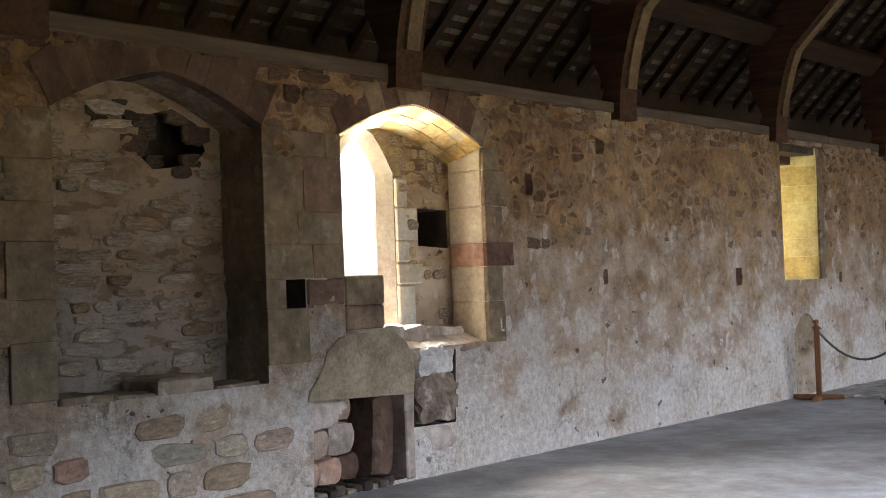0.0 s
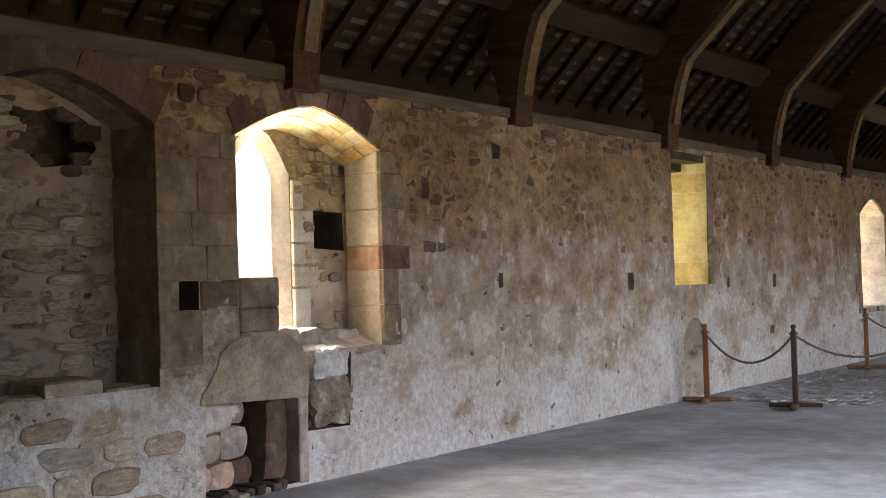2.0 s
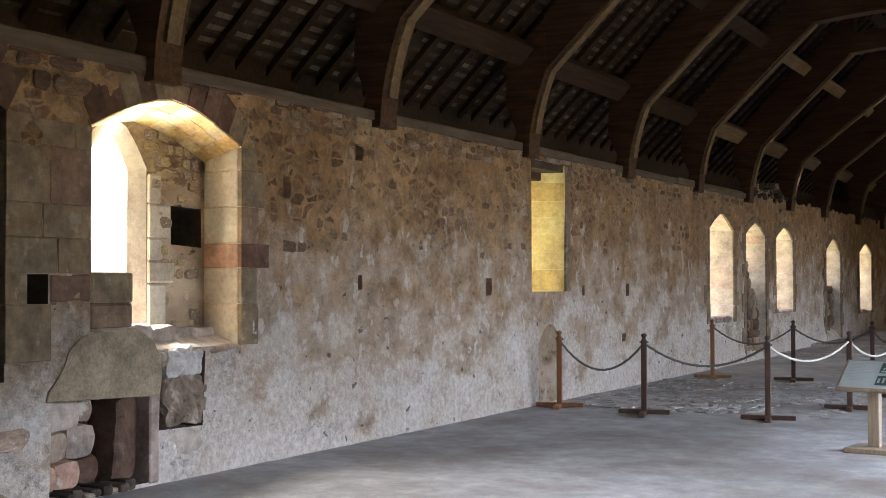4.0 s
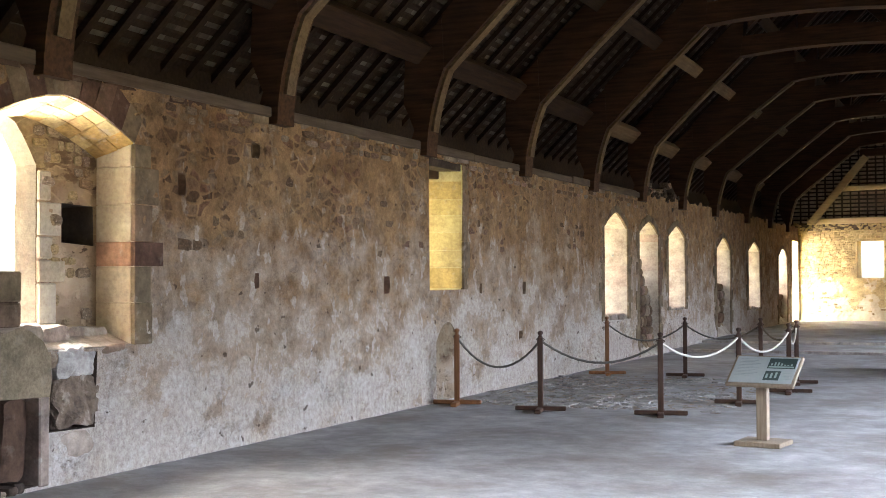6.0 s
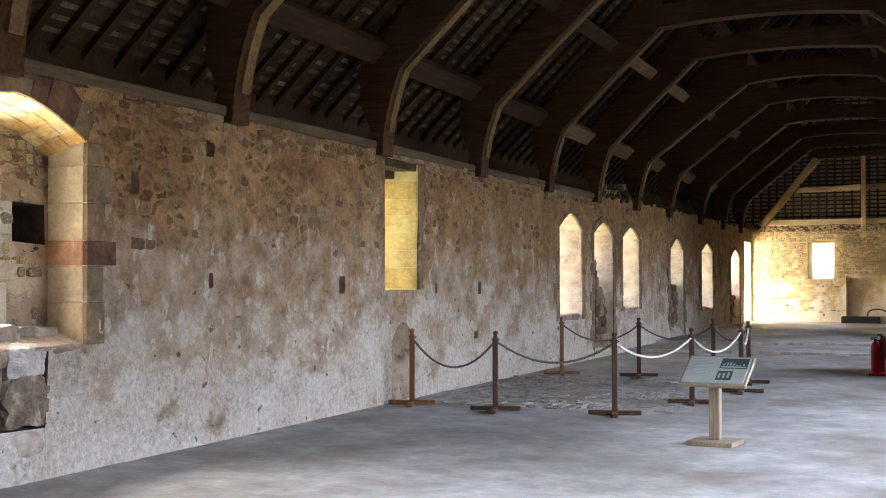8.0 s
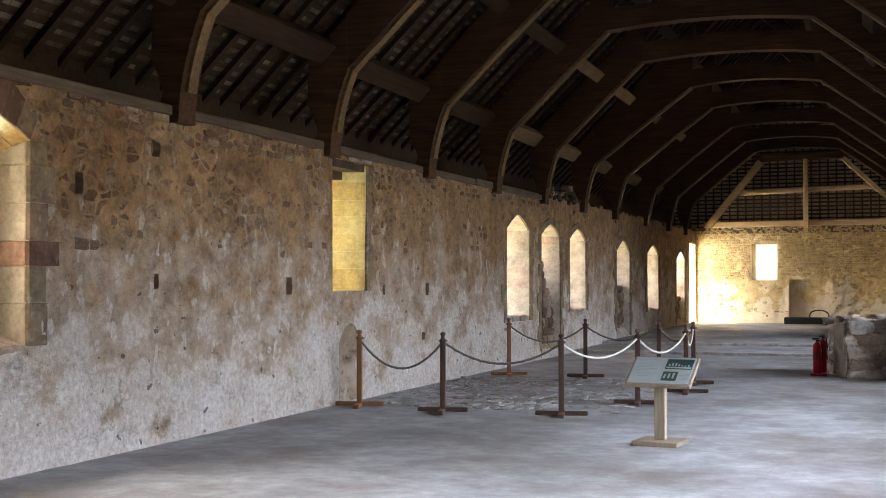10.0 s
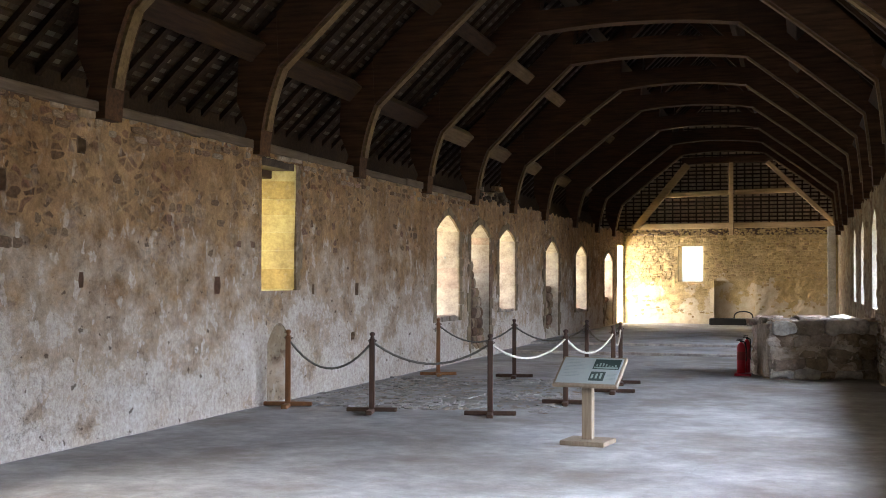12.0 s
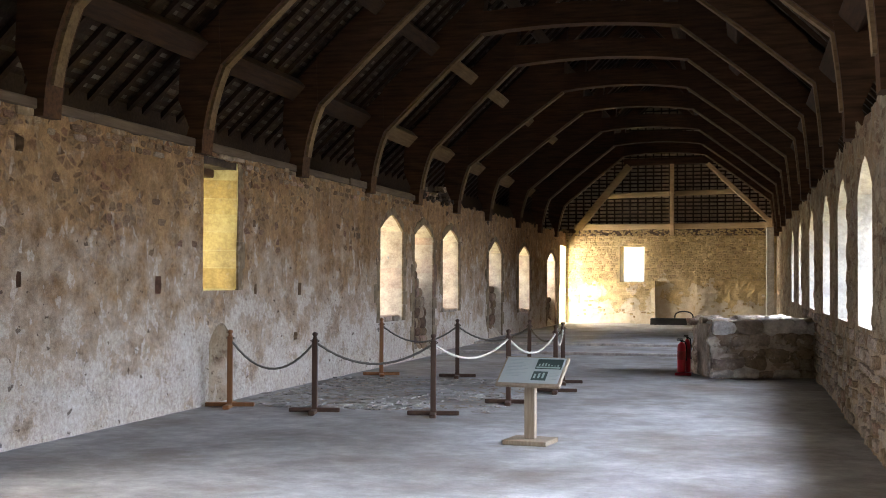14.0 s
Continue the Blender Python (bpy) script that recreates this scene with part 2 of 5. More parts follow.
def stone_mat(name, stops, grain=26.0, mott=4.0, bump=0.5, lime=0.25, depth=0.8):
    a = Mat(name, 0.92, 0, 0.2)
    col = a.ramp(a.rand(), stops)
    col = a.mix(depth, col, a.ramp(a.noise(mott, 7.0, 0.68), [(0.28, 0.15), (0.72, 0.85)]), "OVERLAY")
    col = a.mix(0.4, col, a.ramp(a.noise(grain, 5.0, 0.7), [(0.3, 0.25), (0.7, 0.75)]), "OVERLAY")
    fl = a.ramp(a.noise(7.0, 5.0, 0.6), [(0.58, 0.0), (0.66, 1.0)])
    col = a.mix(a.math("MULTIPLY", fl, lime), col, (0.6, 0.54, 0.46))
    h = a.math("ADD", a.math("MULTIPLY", a.noise(grain, 5.0, 0.7), 0.4), a.noise(mott, 6.0, 0.6))
    return a.done(col, h, bump, 0.02)


def wood_mat(name, dark, light, along="Y", rough=0.75, spec=0.25, scale=1.0):
    a = Mat(name, rough, 0, spec)
    sc = {"X": (1.2, 14, 14), "Y": (14, 1.2, 14), "Z": (14, 14, 1.2)}[along]
    co = a.scaled(*[s * scale for s in sc])
    g = a.noise(1.6, 7.0, 0.62, co)
    big = a.noise(1.7, 4.0, 0.6)
    col = a.mix(a.ramp(g, [(0.3, 0.0), (0.7, 1.0)]), dark, light)
    col = a.mix(0.4, col, a.ramp(big, [(0.3, 0.3), (0.7, 0.72)]), "OVERLAY")
    col = a.mix(a.math("MULTIPLY", a.rand(), 0.3), col, (dark[0] * 0.8, dark[1] * 0.78, dark[2] * 0.75))
    return a.done(col, g, 0.35, 0.008)


def plain_mat(name, colour, rough=0.5, metal=0.0, vary=0.12, scale=9.0, spec=0.4):
    a = Mat(name, rough, metal, spec)
    n1 = a.noise(scale, 5.0, 0.6)
    col = a.mix(a.ramp(n1, [(0.3, 0.0), (0.7, 1.0)]), tuple(c * (1 - vary) for c in colour), tuple(min(1, c * (1 + vary)) for c in colour))
    return a.done(col, n1, 0.12, 0.004)


def floor_mat():
    a = Mat("worn_concrete", 0.72, 0, 0.35)
    n1 = a.noise(0.6, 8.0, 0.62, a.scaled(0.85, 0.8, 1))
    n2 = a.noise(3.4, 6.0, 0.65)
    n3 = a.noise(60.0, 4.0, 0.7)
    col = a.ramp(n1, [(0.28, (0.165, 0.135, 0.112)), (0.42, (0.275, 0.257, 0.245)), (0.56, (0.375, 0.368, 0.37)), (0.75, (0.48, 0.475, 0.47))])
    col = a.mix(0.6, col, a.ramp(n2, [(0.28, 0.2), (0.72, 0.8)]), "OVERLAY")
    col = a.mix(0.22, col, a.ramp(a.noise(8.0, 7.0, 0.7, a.scaled(0.8, 1.0, 1)), [(0.28, 0.2), (0.72, 0.8)]), "OVERLAY")
    col = a.mix(0.25, col, a.ramp(n3, [(0.3, 0.25), (0.7, 0.75)]), "OVERLAY")
    crack = a.t.nodes.new("ShaderNodeTexVoronoi")
    crack.feature = "DISTANCE_TO_EDGE"
    a.put(crack.inputs["Vector"], a.mix(0.35, a.co, a.n("ShaderNodeTexNoise", Vector=a.co, Scale=2.0, Detail=5.0).outputs["Color"], "ADD"))
    a.put(crack.inputs["Scale"], 0.42)
    line = a.ramp(crack.outputs["Distance"], [(0.0, 1.0), (0.006, 0.0)])
    stain = a.ramp(a.noise(1.1, 7.0, 0.7, a.scaled(0.8, 0.8, 1)), [(0.53, 0.0), (0.66, 0.6)])
    col = a.mix(stain, col, (0.20, 0.165, 0.13))
    col = a.mix(a.math("MULTIPLY", line, 0.15), col, (0.12, 0.105, 0.09))
    rg = a.ramp(n2, [(0.3, 0.55), (0.7, 0.85)])
    a.put(a.b.inputs["Roughness"], rg)
    return a.done(col, a.math("ADD", a.math("MULTIPLY", n3, 0.25), n2), 0.3, 0.012)


M_WALL = plaster_wall("old_plaster_over_rubble")
M_NICHE = rubble_wall("mortared_rubble", 0.36, 0.8, body=(0.28, 0.215, 0.155), lime=(0.38, 0.32, 0.27))
M_CORE = rubble_wall("crumbling_core", 0.22, 0.5, body=(0.36, 0.29, 0.22))
M_FAR = rubble_wall("yellow_rubble", 0.27, body=(0.44, 0.35, 0.20), lime=(0.66, 0.57, 0.42))
M_END = end_wall_mat()
M_RIGHT = rubble_wall("grey_rubble", 0.08, body=(0.26, 0.225, 0.16), lime=(0.50, 0.45, 0.38))
M_REVEALB = stone_mat("daylit_cream_ashlar", [(0.0, (0.54, 0.48, 0.375)), (0.5, (0.58, 0.525, 0.43)), (1.0, (0.51, 0.44, 0.33))], lime=0.7, depth=0.45)
M_OCHRE = stone_mat("bounce_lit_soffit", [(0.0, (0.55, 0.40, 0.17)), (1.0, (0.55, 0.40, 0.17))], mott=3.0, lime=0.5, depth=0.45)
# the strong yellow is outdoor glow mixed into the stone colour
M_REVEAL = stone_mat("yellow_lit_ashlar_reveal", [(0.0, (0.44, 0.32, 0.13)), (0.35, (0.56, 0.46, 0.22)), (0.7, (0.60, 0.53, 0.29)), (1.0, (0.48, 0.36, 0.15))], lime=0.3, depth=0.6)
M_REVEALE = stone_mat("grey_white_reveal", [(0.0, (0.34, 0.32, 0.28)), (1.0, (0.39, 0.37, 0.33))], lime=0.5, depth=0.45)
M_REVEALW = stone_mat("buff_white_reveal", [(0.0, (0.50, 0.43, 0.34)), (0.7, (0.58, 0.52, 0.43)), (1.0, (0.50, 0.37, 0.29))], lime=0.6, depth=0.6)
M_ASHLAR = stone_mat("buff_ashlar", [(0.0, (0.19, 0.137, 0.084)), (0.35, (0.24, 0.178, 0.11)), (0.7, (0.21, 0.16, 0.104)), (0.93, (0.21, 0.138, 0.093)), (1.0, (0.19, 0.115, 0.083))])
M_VOUSS = stone_mat("red_and_buff_voussoir", [(0.0, (0.10, 0.056, 0.040)), (0.45, (0.135, 0.075, 0.053)), (0.75, (0.17, 0.115, 0.075)), (1.0, (0.21, 0.15, 0.095))], lime=0.1)
M_REDST = stone_mat("pink_sandstone", [(0.0, (0.40, 0.24, 0.17)), (1.0, (0.44, 0.27, 0.19))], lime=0.5)
M_RUBBLE = stone_mat("rubble_stone", [(0.0, (0.19, 0.13, 0.085)), (0.3, (0.30, 0.22, 0.14)), (0.55, (0.27, 0.19, 0.13)), (0.8, (0.26, 0.22, 0.17)), (1.0, (0.33, 0.19, 0.14))], lime=0.3)
M_SMEAR = stone_mat("mortar_smeared_rubble", [(0.0, (0.26, 0.20, 0.14)), (0.5, (0.33, 0.26, 0.19)), (1.0, (0.30, 0.21, 0.155))], lime=0.75)
M_BOULDER = stone_mat("broken_brown_boulder", [(0.0, (0.21, 0.155, 0.115)), (1.0, (0.23, 0.17, 0.125))], mott=7.0, bump=1.0, lime=0.35)
M_FOOTST = stone_mat("buff_footing_stone", [(0.0, (0.30, 0.22, 0.14)), (0.5, (0.38, 0.29, 0.19)), (0.85, (0.33, 0.27, 0.20)), (1.0, (0.30, 0.17, 0.12))], lime=0.7)
M_NICHEST = stone_mat("mortar_washed_rubble", [(0.0, (0.24, 0.185, 0.135)), (0.6, (0.33, 0.265, 0.20)), (1.0, (0.37, 0.30, 0.235))], lime=0.6)
M_PAVER = stone_mat("worn_paver", [(0.0, (0.25, 0.235, 0.22)), (0.6, (0.34, 0.325, 0.31)), (1.0, (0.45, 0.43, 0.41))], lime=0.6)
M_FARST = stone_mat("ochre_rubble", [(0.0, (0.34, 0.25, 0.13)), (0.5, (0.43, 0.33, 0.18)), (0.85, (0.38, 0.29, 0.17)), (1.0, (0.30, 0.20, 0.12))], lime=0.35)
M_BLOCK = stone_mat("crumbling_pale_stone", [(0.0, (0.50, 0.46, 0.42)), (1.0, (0.56, 0.52, 0.48))], lime=0.6)
def far_stone():
    a = Mat("ochre_rubble_facing", 0.95, 0, 0.2)
    isl = a.t.nodes.new("ShaderNodeNewGeometry").outputs["Random Per Island"]
    col = a.ramp(isl, [(0.0, (0.31, 0.225, 0.11)), (0.5, (0.42, 0.32, 0.165)), (0.85, (0.37, 0.275, 0.15)), (1.0, (0.27, 0.18, 0.10))])
    col = a.mix(0.5, col, a.ramp(a.noise(6.0, 6.0, 0.65), [(0.3, 0.2), (0.7, 0.8)]), "OVERLAY")
    return a.done(col, a.noise(30.0), 0.5, 0.01)


M_FARST2 = far_stone()
M_PALE = stone_mat("pale_rubble", [(0.0, (0.30, 0.245, 0.195)), (0.5, (0.38, 0.31, 0.255)), (1.0, (0.33, 0.25, 0.205))], lime=0.5)
# near-black for dark stones, and for shade in recesses and under the eaves
M_DARK = stone_mat("dark_shaded_stone", [(0.0, (0.045, 0.034, 0.026)), (1.0, (0.10, 0.07, 0.052))], lime=0.04)
M_DARKB = stone_mat("dark_brown_masonry", [(0.0, (0.085, 0.050, 0.034)), (1.0, (0.13, 0.078, 0.053))], lime=0.1)
M_RENDER = stone_mat("smooth_render", [(0.0, (0.30, 0.235, 0.155)), (1.0, (0.32, 0.25, 0.168))], grain=40, mott=2.5, bump=0.2, lime=0.1)
M_BROWN = stone_mat("brown_rubble", [(0.0, (0.13, 0.08, 0.05)), (0.5, (0.20, 0.135, 0.082)), (1.0, (0.19, 0.11, 0.075))], lime=0.15)
M_OCHREB = stone_mat("bounce_lit_soffit_block", [(0.0, (0.50, 0.33, 0.12)), (0.5, (0.56, 0.42, 0.20)), (1.0, (0.52, 0.44, 0.26))], mott=5.0, lime=0.4)
M_FLOOR = floor_mat()
M_OAK = wood_mat("dark_oak", (0.026, 0.013, 0.007), (0.082, 0.043, 0.021))
M_OAKX = wood_mat("dark_oak_cross", (0.034, 0.016, 0.008), (0.118, 0.056, 0.026), "X")
M_LITPURLIN = wood_mat("lit_purlin_oak", (0.14, 0.09, 0.05), (0.27, 0.185, 0.11))
M_PLATE = wood_mat("weathered_wall_plate", (0.078, 0.054, 0.037), (0.155, 0.115, 0.082))
M_PALEOAK = wood_mat("pale_new_oak", (0.42, 0.30, 0.16), (0.60, 0.45, 0.27), "X")
M_PURLIN = wood_mat("purlin_oak", (0.020, 0.010, 0.006), (0.060, 0.031, 0.016))
M_RAFT = wood_mat("rafter_wood", (0.022, 0.012, 0.007), (0.055, 0.031, 0.017), "X")
M_POST = wood_mat("stained_post", (0.19, 0.078, 0.03), (0.34, 0.155, 0.062), "Z", 0.5, 0.4, 2.0)
M_POSTD = wood_mat("stained_post_dark", (0.055, 0.03, 0.02), (0.11, 0.06, 0.038), "Z", 0.5, 0.4, 2.0)
M_LECT = wood_mat("light_oak", (0.24, 0.185, 0.13), (0.37, 0.295, 0.215), "Z", 0.6, 0.3, 2.0)
M_ROPE = plain_mat("grey_rope", (0.20, 0.18, 0.155), 0.95, 0, 0.3, 60.0)
M_ROPEW = plain_mat("white_rope", (0.62, 0.58, 0.50), 0.95, 0, 0.2, 60.0)
M_RED = plain_mat("red_enamel", (0.50, 0.012, 0.025), 0.3, 0, 0.08)
M_BLACK = plain_mat("black_rubber", (0.018, 0.018, 0.018), 0.6)
M_IRON = plain_mat("rusty_iron", (0.16, 0.12, 0.09), 0.6, 0.6, 0.3)
M_PAPER = plain_mat("printed_panel", (0.36, 0.395, 0.39), 0.35, 0, 0.05)
M_INK = plain_mat("print_dark", (0.03, 0.05, 0.045), 0.35)
M_INKL = plain_mat("print_light", (0.30, 0.38, 0.34), 0.35)
M_TEXT = plain_mat("print_text", (0.30, 0.34, 0.33), 0.4)


def tile_mat():
    a = Mat("clay_tile_underside", 0.9, 0, 0.2)
    isl = a.t.nodes.new("ShaderNodeNewGeometry").outputs["Random Per Island"]
    col = a.ramp(isl, [(0.0, (0.04, 0.028, 0.02)), (0.4, (0.085, 0.068, 0.053)), (0.8, (0.13, 0.112, 0.092)), (1.0, (0.19, 0.17, 0.145))])
    col = a.mix(0.5, col, a.ramp(a.noise(9.0, 5.0, 0.65), [(0.3, 0.2), (0.7, 0.8)]), "OVERLAY")
    return a.done(col, a.noise(30.0), 0.4, 0.01)


def grass_mat():
    a = Mat("meadow", 0.95, 0, 0.1)
    col = a.ramp(a.noise(0.4, 6.0, 0.65), [(0.3, (0.32, 0.26, 0.075)), (0.7, (0.48, 0.39, 0.13))])
    return a.done(col, a.noise(20.0), 0.4, 0.03)


M_TILE, M_GRASS = tile_mat(), grass_mat()
M_GTILE = plain_mat("pale_hung_tile", (0.50, 0.41, 0.30), 0.9, 0, 0.35, 5.0, 0.2)

# ---- mesh helpers ----


def finish(name, bm, material, parent=None, label="", smooth=False):
    bmesh.ops.recalc_face_normals(bm, faces=bm.faces)
    me = bpy.data.meshes.new(name)
    bm.to_mesh(me)
    bm.free()
    for m in material if isinstance(material, (list, tuple)) else [material]:
        me.materials.append(m)
    if smooth:
        for p in me.polygons:
            p.use_smooth = True
    ob = new(name, me)
    if parent:
        ob.parent = parent
    if label:
        ob["label"] = label
    return ob


def part(name, bm, material, parent, label="", smooth=False):
    return finish(name, bm, material, parent, label, smooth)


def thing(name, m, label, category, group=""):
    ob = new(name)
    ob.empty_display_size = 0.1
    ob.matrix_world = m
    return tagged(ob, label, category, group)


def box(bm, x0, x1, y0, y1, z0, z1, bev=0.0, m=None):
    r = bmesh.ops.create_cube(bm, size=1)
    for v in r["verts"]:
        v.co = Vector(((x0 + x1) / 2 + v.co.x * (x1 - x0), (y0 + y1) / 2 + v.co.y * (y1 - y0), (z0 + z1) / 2 + v.co.z * (z1 - z0)))
    if bev:
        es = list({e for v in r["verts"] for e in v.link_edges})
        g = bmesh.ops.bevel(bm, geom=es, offset=bev, segments=1, affect="EDGES")
        vs = list({v for f in g["faces"] for v in f.verts} | {v for v in r["verts"] if v.is_valid})
    else:
        vs = r["verts"]
    if m is not None:
        for v in vs:
            v.co = m @ v.co
    return vs


def prism(bm, poly, y0, y1, axis="y"):
    """Extrudes a closed polygon of (a, b) along an axis: y (a is x, b is z) or x (a is y, b is z)."""
    def at(p, k):
        return (p[0], k, p[1]) if axis == "y" else (k, p[0], p[1])
    v0 = [bm.verts.new(at(p, y0)) for p in poly]
    v1 = [bm.verts.new(at(p, y1)) for p in poly]
    n = len(poly)
    for i in range(n):
        bm.faces.new((v0[i], v0[(i + 1) % n], v1[(i + 1) % n], v1[i]))
    bm.faces.new(v0), bm.faces.new(list(reversed(v1)))


def lathe(bm, prof, seg=12, at=(0, 0, 0)):
    rings = []
    for r, z in prof:
        rings.append([bm.verts.new((at[0] + r * math.cos(2 * math.pi * i / seg), at[1] + r * math.sin(2 * math.pi * i / seg), at[2] + z)) for i in range(seg)])
    for a, b in zip(rings, rings[1:]):
        for i in range(seg):
            bm.faces.new((a[i], a[(i + 1) % seg], b[(i + 1) % seg], b[i]))
    bm.faces.new(rings[0]), bm.faces.new(rings[-1])


def tube(bm, pts, r, seg=8, twist=0.0, ridges=0):
    rings = []
    for k, p in enumerate(pts):
        a, b = Vector(pts[max(0, k - 1)]), Vector(pts[min(len(pts) - 1, k + 1)])
        d = (b - a).normalized()
        s = d.cross(Vector((0, 0, 1)))
        s = s.normalized() if s.length > 1e-4 else Vector((1, 0, 0))
        u = s.cross(d)
        ring = []
        for i in range(seg):
            t = 2 * math.pi * i / seg
            rr = r * (1 + 0.22 * math.cos(ridges * (t + twist * k))) if ridges else r
            ring.append(bm.verts.new(Vector(p) + s * math.cos(t) * rr + u * math.sin(t) * rr))
        rings.append(ring)
    for a, b in zip(rings, rings[1:]):
        for i in range(seg):
            bm.faces.new((a[i], a[(i + 1) % seg], b[(i + 1) % seg], b[i]))
    bm.faces.new(rings[0]), bm.faces.new(rings[-1])


def clip_line(poly, a, b, keep):
    """The part of a polygon on one side (keep 1: left) of the line a to b."""
    out = []

    def side(p):
        return keep * ((b[0] - a[0]) * (p[1] - a[1]) - (b[1] - a[1]) * (p[0] - a[0]))
    for i, p in enumerate(poly):
        q = poly[(i + 1) % len(poly)]
        sp, sq = side(p), side(q)
        if sp >= 0:
            out.append(p)
        if sp * sq < 0:
            k = sp / (sp - sq)
            out.append((p[0] + k * (q[0] - p[0]), p[1] + k * (q[1] - p[1])))
    return out


def area(poly):
    return abs(sum(p[0] * q[1] - q[0] * p[1] for p, q in zip(poly, poly[1:] + poly[:1]))) / 2


def minus(poly, hole):
    """A polygon less a convex, anticlockwise hole, as a list of polygons."""
    got, rem = [], poly
    for a, b in zip(hole, hole[1:] + hole[:1]):
        out = clip_line(rem, a, b, -1)
        if len(out) > 2 and area(out) > 1e-6:
            got.append(out)
        rem = clip_line(rem, a, b, 1)
        if len(rem) < 3 or area(rem) < 1e-6:
            break
    return got


def away(p, holes):
    """Distance from p to the nearest hole (negative inside)."""
    best = 9.0
    for h in holes:
        d = -9.0
        for a, b in zip(h, h[1:] + h[:1]):
            ln = math.hypot(b[0] - a[0], b[1] - a[1])
            d = max(d, -((b[0] - a[0]) * (p[1] - a[1]) - (b[1] - a[1]) * (p[0] - a[0])) / ln)
        best = min(best, d)
    return best


def relief(s, z, amp):
    return amp * (1.3 * noise.noise(Vector((s * 0.9, z * 0.9, 3.1))) + 0.8 * noise.noise(Vector((s * 4.1, z * 5.2, 7.7))) + 0.5 * noise.noise(Vector((s * 11, z * 13, 1.3))))


def wall_face(bm, s0, s1, z0, z1, cell, holes, x=0.0, amp=0.0, top=0.0):
    """An upright face in the plane x with convex holes, of small uneven cells; top: how ragged its upper edge is."""
    vmap = {}
    boxes = [(min(p[0] for p in h), max(p[0] for p in h), min(p[1] for p in h), max(p[1] for p in h), h) for h in holes]

    def vert(p):
        key = (round(p[0], 4), round(p[1], 4))
        if key not in vmap:
            k = 1.0
            near = [b[4] for b in boxes if b[0] - 0.3 < p[0] < b[1] + 0.3 and b[2] - 0.3 < p[1] < b[3] + 0.3]
            if near:
                k = min(1.0, max(0.0, away(p, near) / 0.12))
            d = relief(p[0], p[1], amp) * k if amp else 0.0
            z = p[1] + (top * noise.noise(Vector((p[0] * 3.3, 0.2, 5.0))) * max(0.0, (p[1] - z0) / (z1 - z0)) ** 8 if top else 0.0)
            vmap[key] = bm.verts.new((x + d, p[0], z))
        return vmap[key]
    ns, nz = max(1, round((s1 - s0) / cell)), max(1, round((z1 - z0) / cell))
    for i in range(ns):
        a, b = s0 + (s1 - s0) * i / ns, s0 + (s1 - s0) * (i + 1) / ns
        for j in range(nz):
            c, d = z0 + (z1 - z0) * j / nz, z0 + (z1 - z0) * (j + 1) / nz
            polys = [[(a, c), (b, c), (b, d), (a, d)]]
            for h in boxes:
                if h[0] < b and h[1] > a and h[2] < d and h[3] > c:
                    polys = [q for p in polys for q in minus(p, h[4])]
            for p in polys:
                vs = []
                for q in p:
                    v = vert(q)
                    if v not in vs:
                        vs.append(v)
                if len(vs) > 2:
                    try:
                        bm.faces.new(vs)
                    except ValueError:
                        pass


def loft(bm, ring_a, xa, ring_b, xb, steps=1):
    """Joins two outlines of as many points in planes xa and xb."""
    rows = []
    for k in range(steps + 1):
        t = k / steps
        rows.append([bm.verts.new((xa + (xb - xa) * t, p[0] + (q[0] - p[0]) * t, p[1] + (q[1] - p[1]) * t)) for p, q in zip(ring_a, ring_b)])
    n = len(ring_a)
    for a, b in zip(rows, rows[1:]):
        for i in range(n):
            bm.faces.new((a[i], a[(i + 1) % n], b[(i + 1) % n], b[i]))


def arch(s0, s1, z0, spring, apex, n=5, bulge=0.35, top_at=None):
    """Anticlockwise outline (from the foot of the near jamb) of a pointed opening."""
    c = (s0 + s1) / 2 if top_at is None else top_at
    right = []
    for k in range(n + 1):
        t = k / n
        e = 1 - (1 - t) ** (1 + bulge)
        right.append((s1 + (c - s1) * t, spring + (apex - spring) * e))
    left = []
    for k in range(n - 1, -1, -1):
        t = k / n
        e = 1 - (1 - t) ** (1 + bulge)
        left.append((s0 + (c - s0) * t, spring + (apex - spring) * e))
    return [(s0, z0), (s1, z0)] + right + left


RUBBLE = []
for i in range(14):
    rs = random.Random(40 + i)
    bm = bmesh.new()
    n = rs.choice((11, 12, 13))
    ang = [2 * math.pi * (k + rs.uniform(-0.25, 0.25)) / n for k in range(n)]
    rad = []
    for t in ang:
        sq = 1 / max(abs(math.cos(t)), abs(math.sin(t)))
        rad.append(0.5 * (0.9 * sq + 0.1) * rs.uniform(0.84, 1.0))
    lo = [bm.verts.new((-1.5, r * math.cos(t), r * math.sin(t))) for t, r in zip(ang, rad)]
    mi = [bm.verts.new((0.55 + rs.uniform(-0.2, 0.2), 0.96 * r * math.cos(t), 0.96 * r * math.sin(t))) for t, r in zip(ang, rad)]
    hi = [bm.verts.new((1.0 + rs.uniform(-0.25, 0.25), 0.84 * r * math.cos(t), 0.84 * r * math.sin(t))) for t, r in zip(ang, rad)]
    for a, b in ((lo, mi), (mi, hi)):
        for k in range(n):
            bm.faces.new((a[k], a[(k + 1) % n], b[(k + 1) % n], b[k]))
    bm.faces.new(hi)
    bmesh.ops.recalc_face_normals(bm, faces=bm.faces)
    me = bpy.data.meshes.new("stone")
    bm.to_mesh(me)
    bm.free()
    RUBBLE.append(me)


